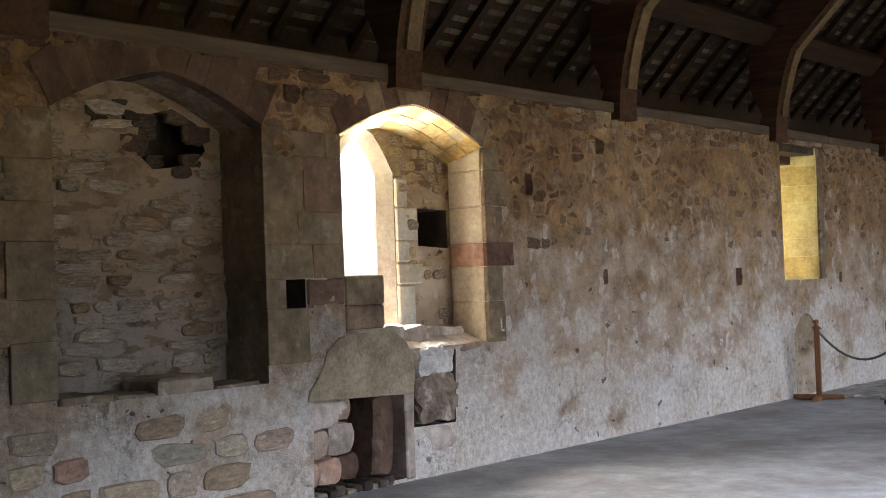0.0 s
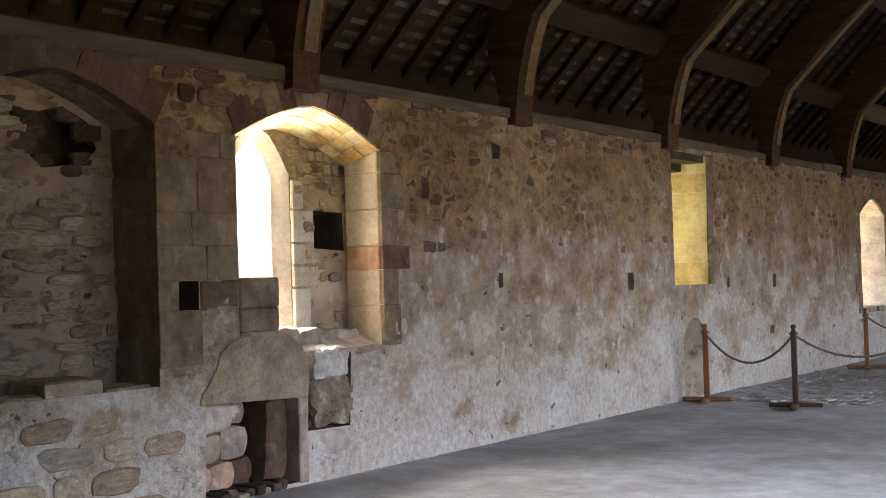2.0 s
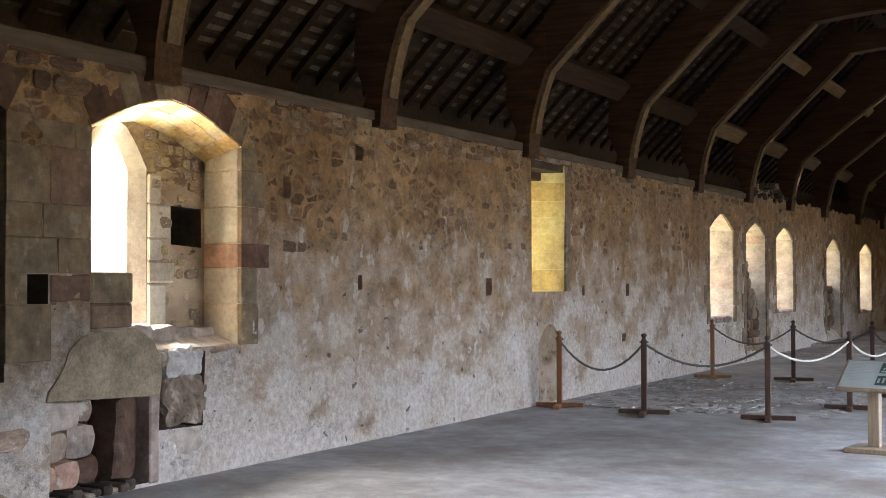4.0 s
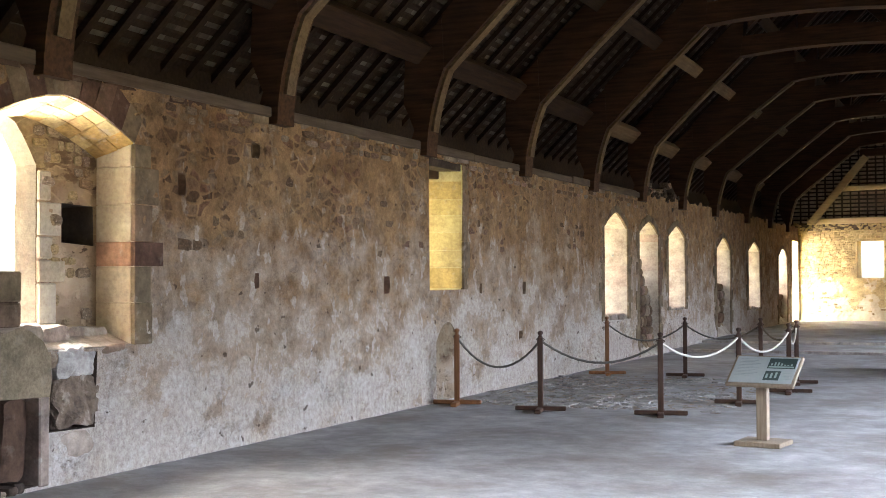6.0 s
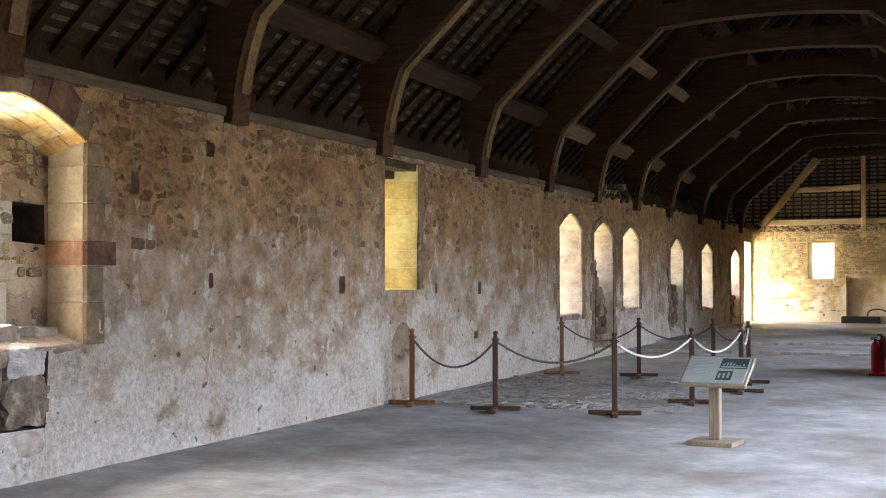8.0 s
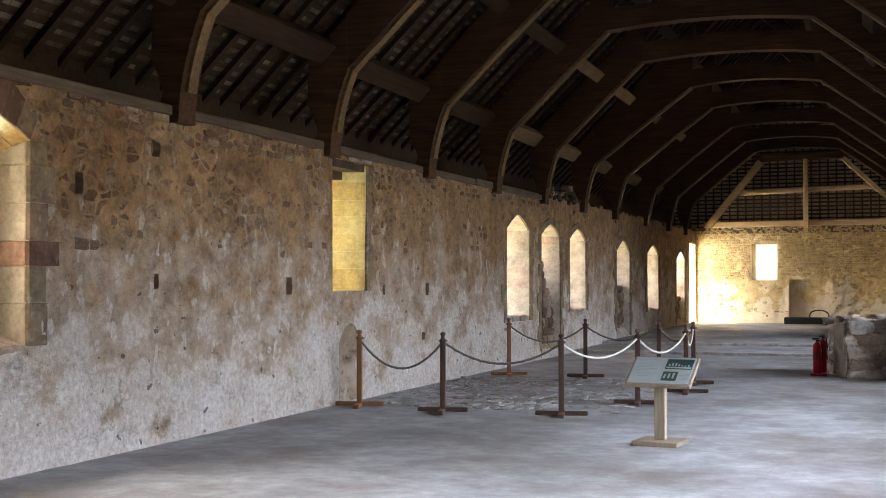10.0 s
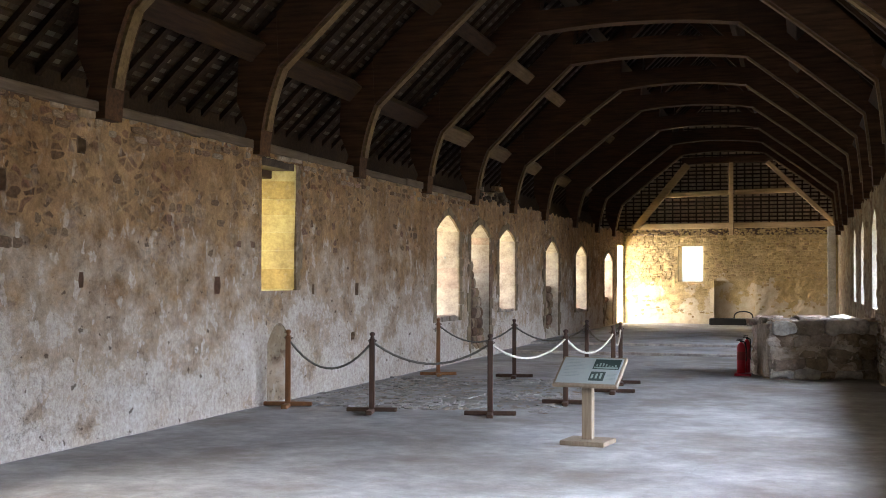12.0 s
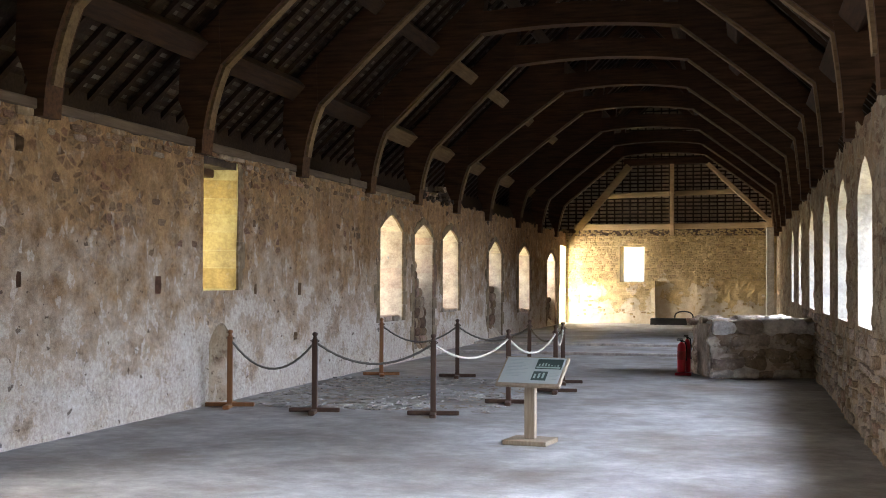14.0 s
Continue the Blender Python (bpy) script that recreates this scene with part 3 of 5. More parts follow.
def rubble(parent, rs, x, s, z, w, h, depth, mat):
    """One stone of a rubble face, proud of the mortar by depth."""
    me = rs.choice(RUBBLE)
    key = me.name + mat.name
    if key not in RUBBLE_SETS:
        RUBBLE_SETS[key] = me.copy()
        RUBBLE_SETS[key].materials.append(mat)
    ob = new("stone", RUBBLE_SETS[key])
    ob.parent = parent
    ob.location, ob.scale = (x, s, z), (depth, w, h)
    ob.rotation_euler = (radians(rs.uniform(-5, 5)), 0, 0)
    return ob


RUBBLE_SETS = {}


def block_stone(parent, mat, x0, x1, s0, s1, z0, z1, name="stone", bev=0.012, label=""):
    bm = bmesh.new()
    box(bm, x0, x1, s0, s1, z0, z1, bev)
    return part(name, bm, mat, parent, label)



def rough_rock(parent, name, mat, x0, x1, s0, s1, z0, z1, lump=0.03, cuts=7, lean=0.0, label="", m=None):
    """A broken stone: a box rounded towards a lump, with coarse and fine breaks."""
    bm = bmesh.new()
    box(bm, -0.5, 0.5, -0.5, 0.5, -0.5, 0.5)
    bmesh.ops.subdivide_edges(bm, edges=bm.edges[:], cuts=cuts, use_grid_fill=True)
    size, mid = Vector((x1 - x0, s1 - s0, z1 - z0)), Vector(((x0 + x1) / 2, (s0 + s1) / 2, (z0 + z1) / 2))
    for v in bm.verts:
        p = v.co * (1 - 0.20 * max(0.0, v.co.length - 0.5) / 0.366)
        p = Vector((p.x * size.x, p.y * size.y, p.z * size.z)) + mid
        p.y += lean * (p.z - mid.z)
        v.co = p + noise.noise_vector(p * 4.0) * lump + noise.noise_vector(p * 11.0) * lump * 0.55 + noise.noise_vector(p * 27.0) * lump * 0.22
    if m is not None:
        bm.transform(m)
    return part(name, bm, mat, parent, label)


# ---- the large structure ----
FAR = 42.0
WEST = pose(-6.36, 0, 0, 0, 0, -0.619)
EAST_X = 1.14
BACK = -5.0
# openings of the west wall: s along the wall, z up
NICHE = arch(3.90, 5.50, 0.86, 2.62, 2.91, 5, 0.55)
WINDOW = arch(6.24, 7.88, 0.99, 2.62, 2.90, 5, 0.55)
FIRE = [(5.88, 0.03), (6.82, 0.03), (6.83, 0.68), (5.90, 0.72)]
BREACH = [(6.93, 0.40), (7.42, 0.39), (7.45, 0.965), (6.95, 0.985)]
PUTLOG = [(5.68, 1.36), (5.86, 1.36), (5.86, 1.56), (5.68, 1.56)]
SLIT = [(13.38, 1.38), (14.38, 1.38), (14.36, 3.0), (13.37, 3.0)]
LANCETS = [arch(20.40, 21.84, 0.78, 2.43, 2.71, 5, 0.35), arch(22.62, 24.05, 0.03, 2.40, 2.64, 5, 0.35), arch(24.80, 26.25, 0.86, 2.39, 2.63, 5, 0.35),
           arch(29.38, 30.97, 0.12, 2.24, 2.53, 5, 0.35), arch(33.30, 35.00, 0.66, 2.26, 2.52, 5, 0.35), arch(38.04, 39.65, 0.13, 2.18, 2.44, 5, 0.35)]
ENDGAP = [(40.55, 0.12), (41.9, 0.12), (41.9, 2.75), (40.7, 2.75)]
HOLES = []
for hs, hz, hw, hh in ((12.26, 1.45, 0.15, 0.19), (8.50, 2.33, 0.12, 0.20), (9.64, 1.50, 0.08, 0.15), (14.95, 1.39, 0.09, 0.13), (16.55, 1.40, 0.14, 0.18), (9.62, 2.72, 0.16, 0.15), (16.4, 0.72, 0.14, 0.12)):
    ov = random.Random(int(hs * 100))
    HOLES.append([(hs + hw * (a + ov.uniform(-0.09, 0.09)), hz + hh * (b + ov.uniform(-0.08, 0.08))) for a, b in ((-0.45, -0.5), (0.4, -0.5), (0.52, 0.0), (0.45, 0.48), (-0.4, 0.5), (-0.52, 0.05))])
BLOCKED = arch(13.56, 14.22, 0.02, 0.74, 0.98, 5, 1.0)
WALL_TOP = 3.06


def shrink(poly, k, dz=0.0):
    cs = sum(p[0] for p in poly) / len(poly)
    return [(cs + (p[0] - cs) * k, p[1] + dz) for p in poly]


OUTER = {}
west_fronts = [NICHE, WINDOW, FIRE, BREACH, PUTLOG, SLIT, ENDGAP, BLOCKED] + LANCETS + HOLES
bm = bmesh.new()
wall_face(bm, 2.2, 16.2, 0.0, WALL_TOP, 0.036, west_fronts, 0.0, 0.020, 0.05)
wall_face(bm, 16.2, 23.0, 0.0, WALL_TOP, 0.06, west_fronts, 0.0, 0.022, 0.05)
wall_face(bm, 23.0, 42.6, 0.0, 3.2, 0.08, west_fronts, 0.0, 0.028, 0.12)
wall_face(bm, BACK, 2.2, 0.0, WALL_TOP, 0.4, [], 0.0, 0.0)
wall_west = tagged(finish("wall_west", bm, M_WALL), "long rubble wall with worn flaking lime plaster", "wall", kind="structure")
wall_west.matrix_world = WEST

# outer leaf and embrasures
outer_rings = []
bm = bmesh.new()
lan_bm = bmesh.new()
for ring in [SLIT] + LANCETS:
    back = shrink(ring, 0.55 if ring is SLIT else 0.62)
    if ring is SLIT:
        back = [(p[0] - 0.2, p[1]) for p in back]
    elif ring[0][1] < 0.5:
        back = [(s, max(z, 1.35)) for s, z in back]
    outer_rings.append(back)
    loft(bm if ring is SLIT else lan_bm, ring, 0.0, back, -1.0, 4)
tagged(part("reveal", lan_bm, M_REVEALW, wall_west, "pale plastered lancet reveals"), kind="structure")
outer_rings.append(ENDGAP)
loft(bm, ENDGAP, 0.0, ENDGAP, -1.0, 4)
tagged(part("reveal", bm, M_REVEAL, wall_west, "pale ashlar window reveals"), kind="structure")

# the deep window: rear wall with its lancet and a square socket
REAR_X = -0.40
REAR = arch(6.20, 7.90, 1.14, 2.50, 2.76, 5, 0.55)
LAN_RING = arch(6.48, 7.21, 1.16, 2.40, 2.80, 5, 0.55)
LAN_RING = [(s, min(z, 2.735)) for s, z in LAN_RING]
LAN = arch(6.62, 7.07, 1.20, 2.38, 2.66, 5, 0.55)
SOCKET = [(7.49, 1.81), (7.86, 1.79), (7.85, 2.11), (7.49, 2.12)]
bm = bmesh.new()
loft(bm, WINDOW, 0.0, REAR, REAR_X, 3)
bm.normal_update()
# coloured by facing: the soffit's ochre is yellow light bounced off the ground
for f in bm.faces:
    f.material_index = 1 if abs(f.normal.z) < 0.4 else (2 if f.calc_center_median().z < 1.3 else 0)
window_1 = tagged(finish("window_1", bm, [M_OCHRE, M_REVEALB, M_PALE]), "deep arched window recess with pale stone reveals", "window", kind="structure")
window_1.matrix_world = WEST
bm = bmesh.new()
wall_face(bm, 6.0, 8.1, 1.0, 2.9, 0.035, [LAN_RING, SOCKET], REAR_X, 0.026)
part("rear_wall", bm, M_FAR, window_1, "rough rubble infill with a square socket")
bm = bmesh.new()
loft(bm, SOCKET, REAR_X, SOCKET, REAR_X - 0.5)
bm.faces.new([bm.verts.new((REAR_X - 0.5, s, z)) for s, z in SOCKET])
# shade inside the socket is put into the lining's colour
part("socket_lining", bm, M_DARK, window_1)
bm = bmesh.new()
loft(bm, LAN_RING, REAR_X, LAN, REAR_X - 0.07, 2)
LAN_OUT = arch(6.50, 8.15, 1.05, 2.42, 2.90, 5, 0.55)
loft(bm, LAN, REAR_X - 0.07, LAN_OUT, -1.0, 2)
outer_rings.append(LAN_OUT)
part("lancet_surround", bm, M_REVEALB, window_1, "chamfered lancet of pale stone")
# outer leaf in dark brown, for the shade seen between the rafter feet
bm = bmesh.new()
wall_face(bm, BACK, 43.2, -3.6, 3.84, 0.6, outer_rings, -1.0)
part("outer_leaf", bm, M_VOUSS, wall_west)
# wall top in near-black, as the shade under the eaves
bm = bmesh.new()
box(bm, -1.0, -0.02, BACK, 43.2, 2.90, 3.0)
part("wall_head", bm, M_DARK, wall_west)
# dark board added behind the rafter feet, in place of eaves shade
bm = bmesh.new()
box(bm, -0.98, -0.90, BACK, 43.0, 3.004, 3.82)
part("eaves_board", bm, M_RAFT, wall_west)

# the niche, the fire opening, the breach and the sockets; near-black linings carry their shade
bm = bmesh.new()
NB = -0.45
loft(bm, NICHE, 0.0, NICHE, NB, 3)
part("niche_reveal", bm, M_ASHLAR, wall_west)
bm = bmesh.new()
CAVITY = [(4.80, 2.44), (4.93, 2.33), (5.27, 2.37), (5.37, 2.48), (5.30, 2.66), (5.10, 2.75), (4.84, 2.68)]
wall_face(bm, 3.7, 5.7, 0.7, 3.0, 0.03, [CAVITY], NB, 0.034)
cav = bmesh.new()
loft(cav, CAVITY, NB, shrink(CAVITY, 0.9), NB - 0.22, 2)
cav.faces.new([cav.verts.new((NB - 0.22, s, z)) for s, z in shrink(CAVITY, 0.9)])
cavity_mesh = cav
part("niche_back", bm, M_NICHE, wall_west, "mortared rubble at the back of the blocked niche")
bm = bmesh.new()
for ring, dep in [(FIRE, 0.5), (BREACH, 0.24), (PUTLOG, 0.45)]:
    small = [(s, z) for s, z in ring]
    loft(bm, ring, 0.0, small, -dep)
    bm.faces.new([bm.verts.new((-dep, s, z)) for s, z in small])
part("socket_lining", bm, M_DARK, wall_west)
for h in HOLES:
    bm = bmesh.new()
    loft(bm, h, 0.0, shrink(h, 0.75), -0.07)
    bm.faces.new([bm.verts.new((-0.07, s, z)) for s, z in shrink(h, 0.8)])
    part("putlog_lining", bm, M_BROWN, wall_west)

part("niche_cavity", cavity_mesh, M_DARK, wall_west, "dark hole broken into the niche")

bm = bmesh.new()
loft(bm, BLOCKED, 0.0, shrink(BLOCKED, 0.98), -0.010)
wall_face(bm, 13.4, 14.4, 0.0, 1.1, 0.06, [], -0.016, 0.004)
part("blocked_recess", bm, M_RIGHT, wall_west, "shallow blocked arch of bare rubble")

# east wall, beside the camera, with a window in each bay
EAST = pose(EAST_X, 0, 0, 0, 0, 180)
TRUSS_Y = [0.5, 3.7, 6.9, 9.98, 13.24, 16.49, 19.68, 22.7, 25.85, 29.1, 33.0, 36.5, 39.6, 41.75]
# the last one, 28.9, is an unseen window added to brighten the far end
bays = [1.6, 4.25, 6.9, 9.5, 12.2, 14.82, 17.62, 21.15, 25.25, 28.9]
east_fronts, east_back = [], []
bm = bmesh.new()
for yc in bays:
    ring = arch(-yc - 0.70, -yc + 0.70, 1.08, 2.40, 2.72, 5, 0.45)
    back = arch(-yc - 0.50, -yc + 0.50, 1.12, 2.38, 2.66, 5, 0.45)
    east_fronts.append(ring), east_back.append(back)
    loft(bm, ring, 0.0, back, -0.85, 4)
east_reveals = bm
bm = bmesh.new()
wall_face(bm, -43.0, -27.0, 0.0, 3.9, 0.12, east_fronts, 0.0, 0.03, 0.25)
wall_face(bm, -27.0, -8.0, 0.0, 3.06, 0.07, east_fronts, 0.0, 0.035, 0.14)
wall_face(bm, -8.0, 5.0, 0.0, 3.0, 0.3, east_fronts, 0.0, 0.0)
wall_east = tagged(finish("wall_east", bm, M_RIGHT), "grey rubble wall with a row of pointed windows", "wall", kind="structure")
wall_east.matrix_world = EAST
tagged(part("reveal", east_reveals, M_REVEALE, wall_east, "pale dressed window reveals"), kind="structure")
bm = bmesh.new()
wall_face(bm, -43.2, 5.0, -3.6, 3.62, 0.6, east_back, -0.85)
box(bm, -0.85, -0.06, -43.2, 5.0, 2.80, 2.86)
part("outer_leaf", bm, M_RIGHT, wall_east)

# end walls
FAR_WIN = [(-4.05, 1.53), (-3.22, 1.53), (-3.22, 2.74), (-4.05, 2.74)]
FAR_PANEL = [(-2.85, 0.28), (-1.52, 0.28), (-1.52, 1.56), (-2.85, 1.56)]
bm = bmesh.new()
# built in a frame whose s runs along x
mirror = [[(p[0], p[1]) for p in h] for h in (FAR_WIN, FAR_PANEL)]
wall_face(bm, -6.6, 1.8, 0.0, 3.25, 0.09, mirror, 0.0, 0.03, 0.06)
loft(bm, FAR_WIN, 0.0, shrink(FAR_WIN, 0.85), -0.9, 3)
loft(bm, FAR_PANEL, 0.0, FAR_PANEL, -0.16, 1)
bm.faces.new([bm.verts.new((-0.16, s, z)) for s, z in FAR_PANEL])
wall_face(bm, -7.6, 2.4, -3.6, 3.4, 0.7, [shrink(FAR_WIN, 0.85)], -0.9)
wall_north = tagged(finish("wall_north", bm, M_END), "yellow rubble end wall with a square window", "wall", kind="structure")
wall_north.matrix_world = Matrix(((0, 1, 0, 0), (-1, 0, 0, FAR), (0, 0, 1, 0), (0, 0, 0, 1)))
bm = bmesh.new()
box(bm, -7.6, 2.4, BACK - 0.6, BACK, -3.6, 8.6)
tagged(finish("wall_south", bm, M_WALL), "plastered end wall behind the walk", "wall", kind="structure")

# floor, with two shallow rises, and the ground outside
bm = bmesh.new()


def floor_sheet(bm, y0, y1, z, cell):
    nx, ny = max(1, round(8.2 / cell)), max(1, round((y1 - y0) / cell))
    grid = [[bm.verts.new((-6.75 + 8.2 * i / nx, y0 + (y1 - y0) * j / ny, z + 0.012 * noise.noise(Vector((i * 8.2 / nx * 0.7, y0 * 0.5 + j * cell * 0.5, 2.0))))) for j in range(ny + 1)] for i in range(nx + 1)]
    for i in range(nx):
        for j in range(ny):
            bm.faces.new((grid[i][j], grid[i + 1][j], grid[i + 1][j + 1], grid[i][j + 1]))


floor_sheet(bm, BACK, 25.14, 0.0, 0.2)
box(bm, -6.75, 1.45, BACK, 42.6, -0.5, -0.1)
floor = tagged(finish("floor", bm, M_FLOOR, smooth=False), "worn grey concrete floor with stains and cracks", "floor", kind="structure")
for y0, z0, z1, what in ((25.1, -0.09, 0.055, "lower"), (27.8, 0.0, 0.105, "upper")):
    bm = bmesh.new()
    box(bm, -6.7, 1.4, y0 + 0.05, 42.5, z0, z1, 0.01)
    tagged(finish("floor_step", bm, M_FLOOR), what + " shallow rise of the grey concrete floor", "floor", kind="structure")
    # added pale strip: stands in for light caught on the step edge
    bm = bmesh.new()
    box(bm, -6.7, 1.4, y0, y0 + 0.049, z0, z1 + 0.006, 0.012)
    tagged(finish("step_trim", bm, M_BLOCK), "pale worn nosing along the concrete step", "step nosing", kind="structure")
bm = bmesh.new()
box(bm, -900, 900, -900, 900, -4.2, -3.5)
tagged(finish("ground", bm, M_GRASS), "sunlit dry meadow around the building", "ground", kind="structure")

# ---- roof ----
CX, SLOPE = -2.53, 0.964
ROOF0 = 4.82


def roof_z(x):
    return ROOF0 + SLOPE * (3.28 - abs(x - CX))


roof = tagged(new("ceiling"), "open timber roof with clay tiles", "roof", kind="structure")
RIDGE = roof_z(CX)
bm = bmesh.new()
for sgn in (-1, 1):
    xe = CX + sgn * 5.3
    a = [(CX, RIDGE + 0.13), (xe, roof_z(xe) + 0.13), (xe, roof_z(xe) + 0.20), (CX, RIDGE + 0.20)]
    prism(bm, a, BACK - 0.7, FAR + 1.3)
part("roof_deck", bm, M_DARKB, roof)
GAUGE = 0.098
rt = random.Random(3)
verts, faces = [], []
for sgn in (-1, 1):
    for k in range(53):
        x0 = CX + sgn * (0.08 + GAUGE * k)
        x1 = x0 + sgn * (GAUGE + 0.004)
        y = BACK + rt.uniform(0, 0.17)
        while y < FAR + 1.2:
            w = rt.uniform(0.155, 0.185)
            d0, d1 = rt.uniform(-0.006, 0.006), rt.uniform(-0.006, 0.006)
            n = len(verts)
            verts += [(x0, y, roof_z(x0) + 0.098 + d0), (x1, y, roof_z(x1) + 0.074 + d0), (x1, y + w - 0.006, roof_z(x1) + 0.074 + d1), (x0, y + w - 0.006, roof_z(x0) + 0.098 + d1)]
            faces.append((n, n + 1, n + 2, n + 3))
            y += w
me = bpy.data.meshes.new("tile_sheet")
me.from_pydata(verts, [], faces)
me.materials.append(M_TILE)
tile_sheet = new("tile_sheet", me)
tile_sheet.parent = roof
tile_sheet["label"] = "clay roof tiles seen from below"
bm = bmesh.new()
for sgn in (-1, 1):
    for k in range(54):
        x = CX + sgn * (0.08 + GAUGE * k)
        z = roof_z(x)
        prism(bm, [(x - 0.019, z + 0.045 + sgn * 0.018), (x + 0.019, z + 0.045 - sgn * 0.018), (x + 0.019, z + 0.072 - sgn * 0.018), (x - 0.019, z + 0.072 + sgn * 0.018)], BACK, FAR + 1.2)
part("battens", bm, M_RAFT, roof)
rr = random.Random(6)
for sgn in (-1, 1):
    bm = bmesh.new()
    prism(bm, [(0, RIDGE - 0.035), (sgn * 5.25, roof_z(CX + 5.25) - 0.035), (sgn * 5.25, roof_z(CX + 5.25) + 0.045), (0, RIDGE + 0.045)], -0.045, 0.045)
    first = part("rafter", bm, M_RAFT, roof)
    first.location = (CX, 1.0, 0)
    y = 1.42
    while y < FAR + 0.6:
        ob = new("rafter", first.data)
        ob.parent, ob.location = roof, (CX, y + rr.uniform(-0.02, 0.02), 0)
        ob.rotation_euler = (0, 0, rr.uniform(-0.006, 0.006))
        y += 0.42


def curve_pts(p, q, r, n=7):
    """A quadratic curve from p to r by way of control q."""
    return [((1 - t) ** 2 * p[0] + 2 * t * (1 - t) * q[0] + t * t * r[0], (1 - t) ** 2 * p[1] + 2 * t * (1 - t) * q[1] + t * t * r[1]) for t in [k / n for k in range(n + 1)]]


def truss(y, xl, xr, cl, cr, zc, mat=M_OAKX, w=0.30):
    """Arch-braced truss: curved feet, straight blades and a cambered collar."""
    th = thing("roof_truss", pose(0, y, 0), "dark oak arch-braced roof truss on the wall tops", "roof truss", "roof trusses")
    for sgn, xw, cx in ((1, xl, cl), (-1, xr, cr)):
        foot, kink = (xw + sgn * 0.10, 2.99), (xw + sgn * (0.33 if sgn > 0 else 0.20), 4.02 if sgn > 0 else 4.1)
        inner = curve_pts(foot, (xw + sgn * 0.11, 3.5), kink)
        outk = (xw - sgn * 0.18, roof_z(xw - sgn * 0.18) - 0.08)
        outer = [(xw + sgn * 0.30, roof_z(xw + sgn * 0.30) - 0.10), outk, (xw - sgn * 0.20, 3.62), (xw - sgn * 0.06, 3.3), (xw - sgn * 0.16, 2.99)]
        bm = bmesh.new()
        prism(bm, inner + outer, -w / 2, w / 2)
        part("foot_brace", bm, mat, th)
        corner = (cx, zc)
        bm = bmesh.new()
        top2 = (cx + sgn * 0.1, roof_z(cx + sgn * 0.1) - 0.06)
        top1 = (xw + sgn * 0.30, roof_z(xw + sgn * 0.30) - 0.06)
        mid = ((kink[0] + cx) / 2 + sgn * 0.0, (kink[1] + zc) / 2 + 0.02)
        prism(bm, [(kink[0], kink[1] + 0.002), mid, corner, top2, top1], -w / 2 + 0.005, w / 2 - 0.005)
        part("blade", bm, mat, th)
        bm = bmesh.new()
        # moulded edge along the soffit; its paler oak holds the window light on it
        for a, b in list(zip(inner[2:], inner[3:])) + [(kink, mid), (mid, corner)]:
            d = Vector((b[0] - a[0], b[1] - a[1])).normalized()
            nn = Vector((d.y, -d.x)) * sgn
            q = [(a[0], a[1]), (b[0], b[1]), (b[0] + nn.x * 0.035, b[1] + nn.y * 0.035), (a[0] + nn.x * 0.035, a[1] + nn.y * 0.035)]
            prism(bm, q, -0.075, 0.075)
        part("soffit_moulding", bm, M_OAKM, th)
        bm = bmesh.new()
        prism(bm, [(cx + sgn * 0.1, roof_z(cx + sgn * 0.1) - 0.06), (cx + sgn * 0.14, roof_z(cx + sgn * 0.14) - 0.42), (CX - sgn * 0.004, RIDGE - 0.36), (CX - sgn * 0.004, RIDGE - 0.06)], -0.09, 0.09)
        part("upper_rafter", bm, mat, th)
    mx = (cl + cr) / 2
    lower = curve_pts((cl, zc), (mx, zc + 0.20), (cr, zc), 8)
    upper = [(cr - 0.02, zc + 0.36), (mx, zc + 0.46), (cl + 0.02, zc + 0.36)]
    bm = bmesh.new()
    prism(bm, lower + upper, -w / 2 + 0.01, w / 2 - 0.01)
    part("collar", bm, mat, th)
    return th


# paler than the truss oak: light along the soffit edge, in the colour
M_OAKM = wood_mat("lit_oak_edge", (0.13, 0.085, 0.045), (0.26, 0.18, 0.10), "X")


def west_x(y):
    return -6.36 + 0.0108 * y


for y in TRUSS_Y[:-1]:
    if y < 24:
        truss(y, west_x(y), EAST_X, -4.17, -0.93, 5.60)
    else:
        truss(y, west_x(y), EAST_X - 0.04, -3.70, -1.08, 5.58)

for a, b in zip([BACK] + TRUSS_Y, TRUSS_Y):
    for sgn in (-1, 1):
        for off, dz, h in ((3.66, -0.22, 0.28), (2.45, -0.24, 0.22), (1.35, -0.30, 0.2)):
            x = CX + sgn * off
            z = roof_z(x) + dz
            bm = bmesh.new()
            k = SLOPE / math.hypot(1, SLOPE)
            box(bm, -0.09, 0.09, a + 0.155, b - 0.155, -h / 2, h / 2, 0.012, Matrix.Translation((x, 0, z)) @ Matrix.Rotation(-sgn * math.atan(SLOPE) + math.pi, 4, "Y"))
            # far left purlins: window light put into a paler oak colour
            far_lit = sgn < 0 and off > 2 and a > 18
            tagged(part("purlin", bm, M_LITPURLIN if far_lit else M_PURLIN, None), ("paler newer oak" if far_lit else "dark oak") + " purlin between two trusses", "purlin", "purlins")

